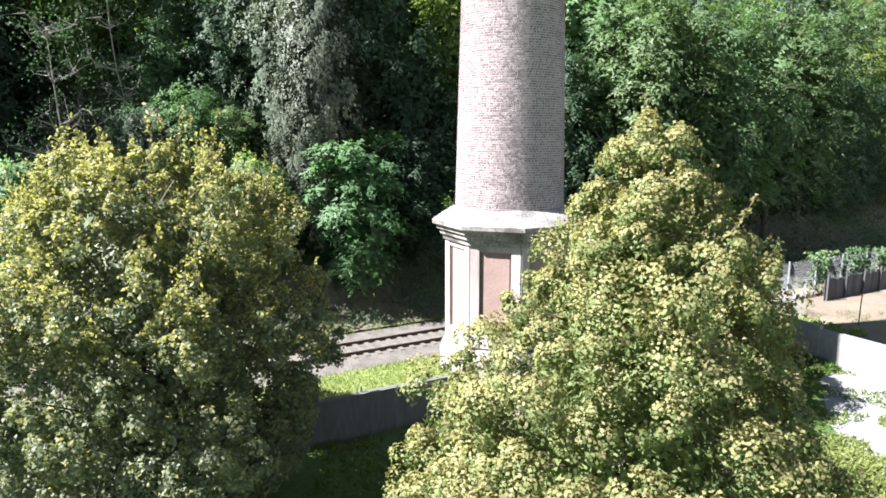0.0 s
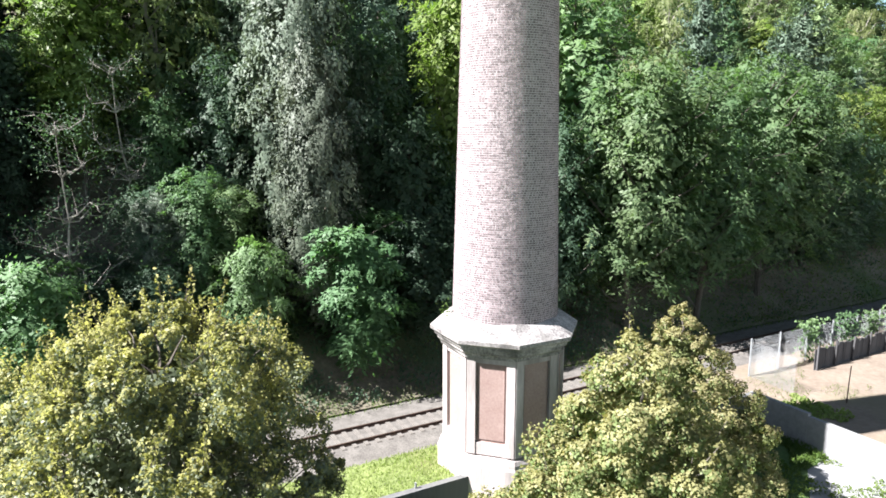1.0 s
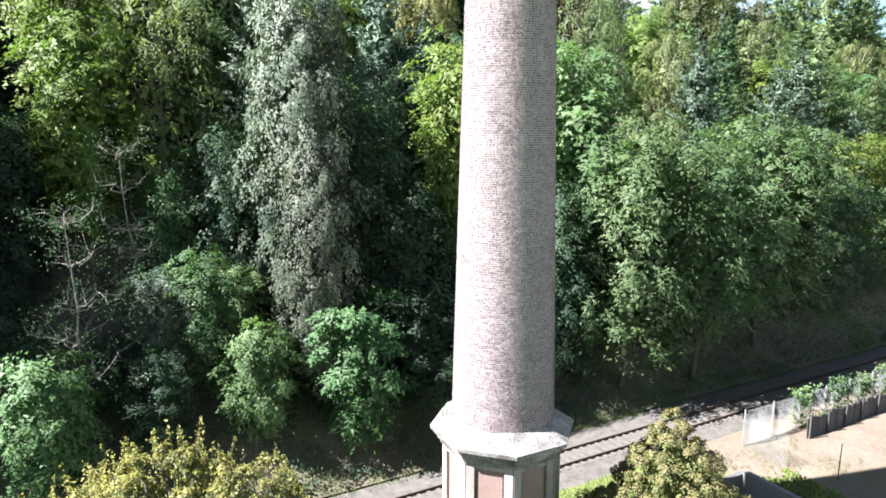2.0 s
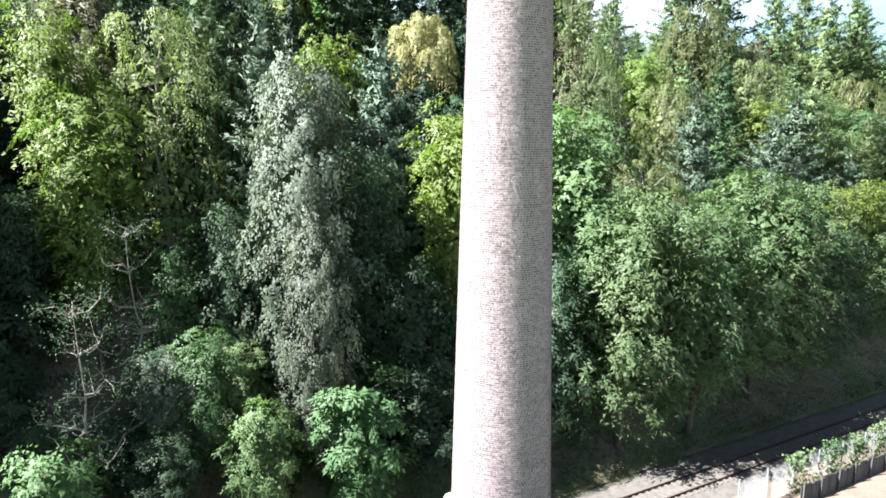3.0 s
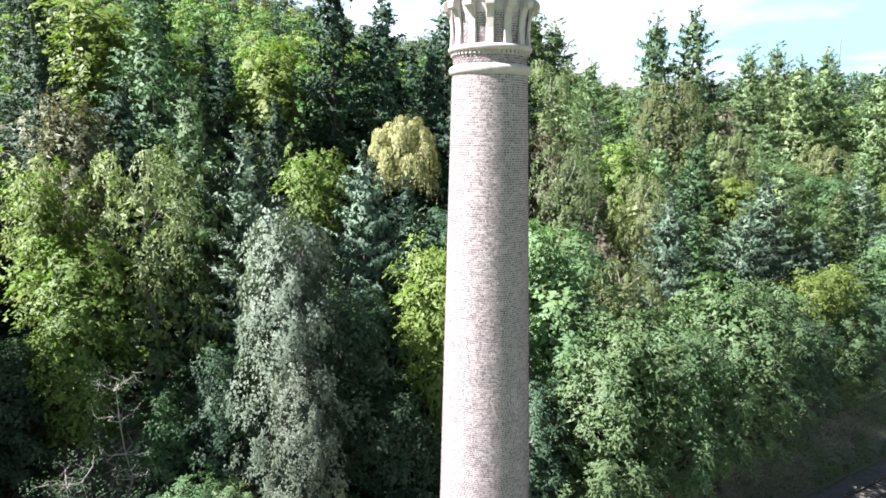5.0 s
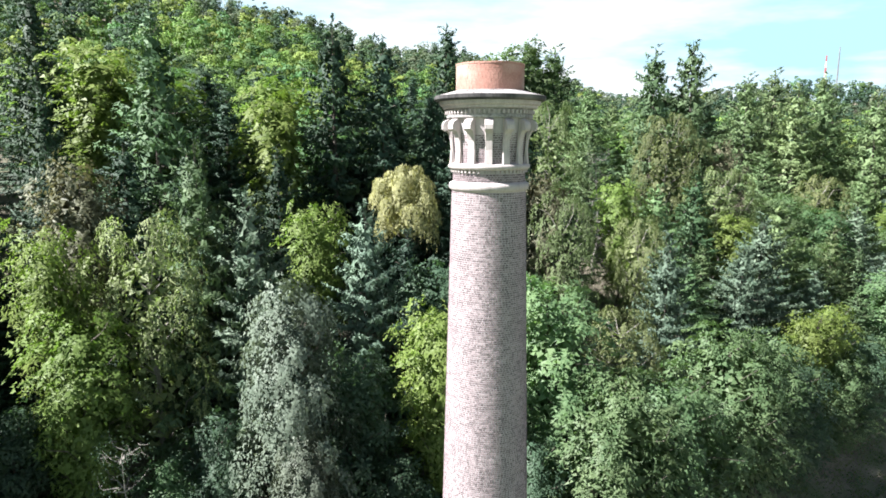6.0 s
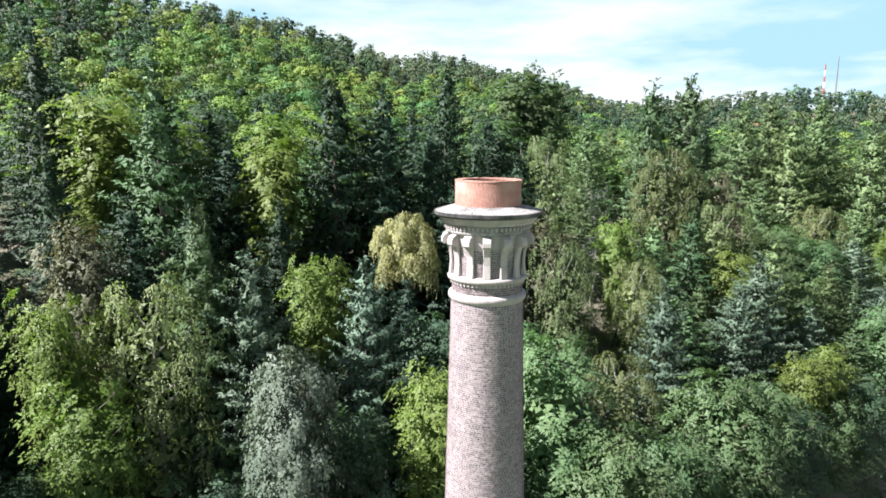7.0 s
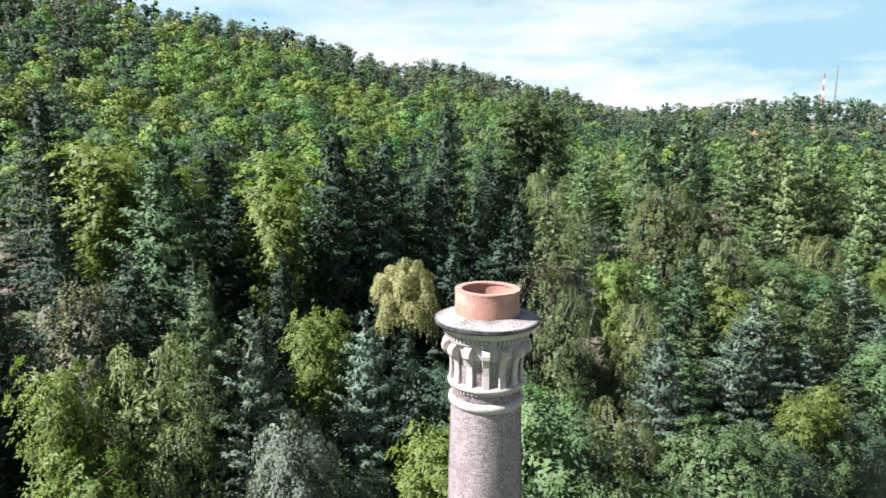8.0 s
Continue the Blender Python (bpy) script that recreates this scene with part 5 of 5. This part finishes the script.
# ---- fence ----
fence = thing("chain_link_fence", (0, 0, 0), label="galvanised chain-link fence overgrown with vines", category="fence")
FU0, FU1, FD = 20.0, 78.0, -4.3
k = 0
u = FU0
while u <= FU1:
    g = Geo()
    x, y = xy(u, FD)
    g.tube([(x, y, 0), (x, y, 2.62)], [0.05, 0.05], 6)
    part("fence_post", g, "steel", fence)
    u += 2.9
g = Geo()
H = 2.45
for s in (-1, 1):
    u = FU0 - H
    while u < FU1:
        a, b = (u, u + H) if s > 0 else (u + H, u)
        za, zb = 0.1, 0.1 + H
        if a < FU0:
            za, a = za + (FU0 - a), FU0
        if b < FU0:
            zb, b = zb - (FU0 - b), FU0
        g.tube([(*xy(a, FD - 0.06), za), (*xy(b, FD - 0.06), zb)], [0.0045, 0.0045], 3, False)
        u += 0.11
part("wire_mesh", g, "steel", fence)
g = Geo()
x, y = xy(FU0, FD)
x2, y2 = xy(FU0 - 0.3, FD - 3.2)
for j in range(34):
    t = j / 33
    g.tube([(x + (x2 - x) * t, y + (y2 - y) * t, 0.1), (x + (x2 - x) * t, y + (y2 - y) * t, 2.35)], [0.006, 0.006], 3, False)
for j in range(24):
    g.tube([(x, y, 0.1 + j * 0.1), (x2, y2, 0.1 + j * 0.1)], [0.006, 0.006], 3, False)
part("wire_mesh", g, "steel", fence)

# ---- low board wall below the fence, and a pole in the yard ----
yard_wall = thing("board_wall", label="low shaded wall of weathered grey boards below the wire fence", category="wall", kind="structure")
g = Geo()
g.box((0, 0, 0.72), (0.27, 0.05, 1.44))
board_mesh = g.mesh("board", M["old_board"])
g = Geo()
g.box((0, 0, 0.86), (0.11, 0.11, 1.72), 0, 0.92)
stake_mesh = g.mesh("stake", M["old_board"])
rb = random.Random(31)
for i in range(190):
    o = part("board", board_mesh, "old_board", yard_wall)
    o.matrix_basis = pose(*xy(24.8 + i * 0.285, -5.65), 0.1, rb.uniform(-1.5, 1.5), 0, 28.6 + rb.uniform(-2, 2)) @ Matrix.Diagonal((1, 1, rb.uniform(0.9, 1.06), 1))
    if i % 7 == 0:
        o = part("stake", stake_mesh, "old_board", yard_wall)
        o.matrix_basis = pose(*xy(24.8 + i * 0.285, -5.76), 0.1, rb.uniform(-2, 2), rb.uniform(-2, 2), 28.6)
g = Geo()
g.tube([(0, 0, -0.1), (0.01, 0, 1.2), (0.04, 0.01, 2.2)], [0.035, 0.032, 0.028], 7)
pole = thing("thin_pole", (*xy(21.3, -9.7), 0.12), label="thin dark metal pole standing in the sandy yard", category="pole")
part("pole_tube", g, "rust", pole)


# ---- undergrowth and grass ----
def scatter(n, u0, u1, d0, d1, seed, lean=1.0):
    r = np.random.default_rng(seed)
    us_ = r.uniform(u0, u1, n)
    ds_ = d0 + (d1 - d0) * r.random(n) ** lean
    return r, us_, ds_


def cover(name, label, category, mat, n, u0, u1, d0, d1, seed, size, tall, lean=1.0, patchy=0.0, upright=0.4):
    """Leaves of low growth standing on the ground."""
    r, us_, ds_ = scatter(n, u0, u1, d0, d1, seed, lean)
    pts = []
    for u, d in zip(us_, ds_):
        k = noise.noise((u * 0.35, d * 0.5, seed))
        if k < patchy - 0.5:
            continue
        x, y = xy(u, d)
        pts.append((x, y, max(height(u, d), -0.02) + tall * r.random() * (0.5 + max(0, k + 0.3))))
    pts = np.array(pts)
    g = Geo()
    m = len(pts)
    nr = r.normal(size=(m, 3)) + np.array([0, -0.3, 1.0 - upright])
    al = np.tile([0, 0, upright * 3], (m, 1)) + r.normal(size=(m, 3)) * 0.6
    leaves(g, pts, nr, size, size * (0.6 if upright < 0.6 else 0.16), r, al)
    return tagged(new(name, g.mesh(name, M[mat])), label, category, kind="stuff")


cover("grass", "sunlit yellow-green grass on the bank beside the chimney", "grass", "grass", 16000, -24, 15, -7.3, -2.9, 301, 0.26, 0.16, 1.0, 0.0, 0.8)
cover("grass", "grass verge along the foot of the embankment", "grass", "weed", 6000, -26, 70, 2.5, 3.9, 302, 0.24, 0.2, 1.0, 0.25, 0.7)
cover("undergrowth", "low green brambles on the shaded embankment", "undergrowth", "deep", 12000, -40, 80, 3.3, 13, 303, 0.26, 0.7, 1.2, 0.55)
cover("undergrowth", "sparse pale weeds and dry stalks on the embankment", "undergrowth", "brown", 5000, -40, 80, 3.2, 12, 304, 0.26, 0.5, 1.2, 0.5)
cover("undergrowth", "low green growth scattered over the embankment", "undergrowth", "weed", 8000, 2, 78, 3.2, 10, 310, 0.2, 0.35, 1.1, 0.3)
cover("undergrowth", "leafy weeds on the bank above the railway", "undergrowth", "deep", 9000, -30, 18, 3.2, 9, 306, 0.22, 0.7, 1.2, 0.35)
cover("undergrowth", "green weeds on the bank above the railway", "undergrowth", "green", 7000, -30, 75, 3.1, 8.5, 307, 0.2, 0.5, 1.2, 0.5)
cover("weeds", "weeds and brambles between the boards and the wire fence", "weeds", "weed", 2600, 25, 60, -5.5, -4.2, 308, 0.24, 1.1, 1.0, 0.3, 0.5)
cover("dry_grass", "pale dry grass tufts on the sandy yard", "grass", "birch", 1800, 16.5, 25, -9.5, -4.6, 309, 0.2, 0.2, 1.0, 0.35, 0.75)
cover("weeds", "bright weeds at the foot of the sandy yard", "weeds", "grass", 1500, 15.8, 19.6, -11.2, -7.4, 305, 0.24, 0.3, 1.0, 0.2, 0.5)


def yard_cover(name, label, mat, n, u0, u1, d0, d1, seed, size, tall):
    r = np.random.default_rng(seed)
    pts = []
    for _ in range(n):
        u, d = r.uniform(u0, u1), r.uniform(d0, d1)
        k = noise.noise((u * 0.4, d * 0.4, seed))
        if k > -0.15:
            pts.append((*xy(u, d), YARD + tall * r.random() * (0.6 + k)))
    pts = np.array(pts)
    g = Geo()
    leaves(g, pts, r.normal(size=(len(pts), 3)) + np.array([0, 0, 0.4]), size, size * 0.3, r, np.tile([0, 0, 2.0], (len(pts), 1)) + r.normal(size=(len(pts), 3)))
    return tagged(new(name, g.mesh(name, M[mat])), label, "grass", kind="stuff")


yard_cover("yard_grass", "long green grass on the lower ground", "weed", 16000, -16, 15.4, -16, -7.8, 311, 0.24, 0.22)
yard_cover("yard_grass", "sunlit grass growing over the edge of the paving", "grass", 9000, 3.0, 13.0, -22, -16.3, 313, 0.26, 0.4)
yard_cover("yard_weeds", "tall weeds growing along the pale wall", "weed", 2500, 12.6, 15.4, -12.4, -8.0, 312, 0.26, 0.5)

# ---- vines on the fence ----
for i, (u0, w0, z1) in enumerate(((26.2, 1.3, 2.9), (30.4, 1.2, 2.8), (33.4, 0.8, 2.5), (36.6, 1.6, 2.9), (41, 1.6, 2.8))):
    r = np.random.default_rng(400 + i)
    n = 250
    a = r.normal(size=(n, 3)) * np.array([w0 * 0.5, 0.25, 0.0])
    zz = z1 * r.random(n) ** 0.6
    pos = np.array([(*xy(u0 + p[0] * (0.5 + q / z1 * 0.8), FD + p[1]), 0.12 + q) for p, q in zip(a, zz)])
    g = Geo()
    leaves(g, pos, r.normal(size=(n, 3)) + np.array([-0.2, -0.8, 0.6]), 0.26, 0.18, r)
    root = thing("climbing_vine", label="bright green vine climbing over the wire fence", category="vine", group="vines on the fence")
    part("vine_leaves", g, "green", root)

# ---- small plants on the chimney ledge ----
r = np.random.default_rng(77)
g = Geo()
c = np.array([CX + 2.62 * math.cos(radians(190)), CY + 2.62 * math.sin(radians(190)), 7.75])
pos = c + r.normal(size=(60, 3)) * np.array([0.16, 0.16, 0.2])
leaves(g, pos, r.normal(size=(60, 3)), 0.13, 0.06, r)
ledge = thing("ledge_plant", label="small weed rooted on the chimney's stone ledge", category="plant")
part("plant_leaves", g, "weed", ledge)

# ---- far masts and houses ----
def mast(x, y, z0, tall, wide, stripes):
    root = thing("radio_mast", (x, y, z0), label="far red and white lattice radio mast on the ridge" if stripes else "far thin grey lattice mast on the ridge", category="radio mast")
    n = 7
    for i in range(n):
        g = Geo()
        w0, w1 = wide * (1 - 0.75 * i / n), wide * (1 - 0.75 * (i + 1) / n)
        h0, h1 = tall * i / n, tall * (i + 1) / n
        cs = [(1, 1), (-1, 1), (-1, -1), (1, -1)]
        for k in range(4):
            (a, b), (c2, d2) = cs[k], cs[(k + 1) % 4]
            g.tube([(a * w0, b * w0, h0), (a * w1, b * w1, h1)], [0.11, 0.11], 4)
            g.tube([(a * w0, b * w0, h0), (c2 * w1, d2 * w1, h1)], [0.06, 0.06], 3)
        part("mast_section", g, ("mast_red" if i % 2 == 0 else "mast_white") if stripes else "steel", root)


def house(x, y, z0, w, dp, h, turn, label):
    root = thing("house", (x, y, z0), turn, label=label, category="house")
    g = Geo()
    g.box((0, 0, h / 2), (w, dp, h))
    part("wall", g, "house_wall", root)
    g = Geo()
    o = 0.4
    g.add([(-w / 2 - o, -dp / 2 - o, h), (w / 2 + o, -dp / 2 - o, h), (w / 2 + o, dp / 2 + o, h), (-w / 2 - o, dp / 2 + o, h), (-w / 2 - o, 0, h + dp * 0.3), (w / 2 + o, 0, h + dp * 0.3)],
          [(0, 1, 5, 4), (2, 3, 4, 5), (0, 4, 3), (1, 2, 5), (3, 2, 1, 0)])
    part("roof", g, "roof", root)
    for i in range(3):
        g = Geo()
        g.box((-w / 2 + w * (i + 0.5) / 3, -dp / 2 - 0.02, h * 0.55), (1.1, 0.08, 1.5))
        pane = part("window", g, "window", root)
        g = Geo()
        g.box((-w / 2 + w * (i + 0.5) / 3, -dp / 2 - 0.06, h * 0.55 - 0.8), (1.3, 0.2, 0.08))
        part("sill", g, "stone", pane)


MR = 440
mast(MR * math.sin(radians(31.3)), MR * math.cos(radians(31.3)), 63.5, 23, 0.55, True)
mast(MR * math.sin(radians(32.1)), MR * math.cos(radians(32.1)), 63.5, 27.3, 0.35, False)
house(*HOUSE_A, 76.5, 12, 8, 4.5, 8, "far pale house with a clay roof among ridge trees")
house(*HOUSE_B, ground_at(*HOUSE_B) - 0.2, 8, 6, 2.8, -12, "far house with an orange clay roof in the woods")
for kind, r0, az0, top, wide in (("deep", 400, 0.8, 96.5, 0.75), ("green", 378, -5.4, 93.5, 1.3), ("deep", 376, -4.6, 90.5, 1.2), ("deep", 380, -3.5, 88.0, 0.8)):
    x, y = r0 * math.sin(radians(az0)), r0 * math.cos(radians(az0))
    plant(kind, x, y, top, wide, base=top - 17)
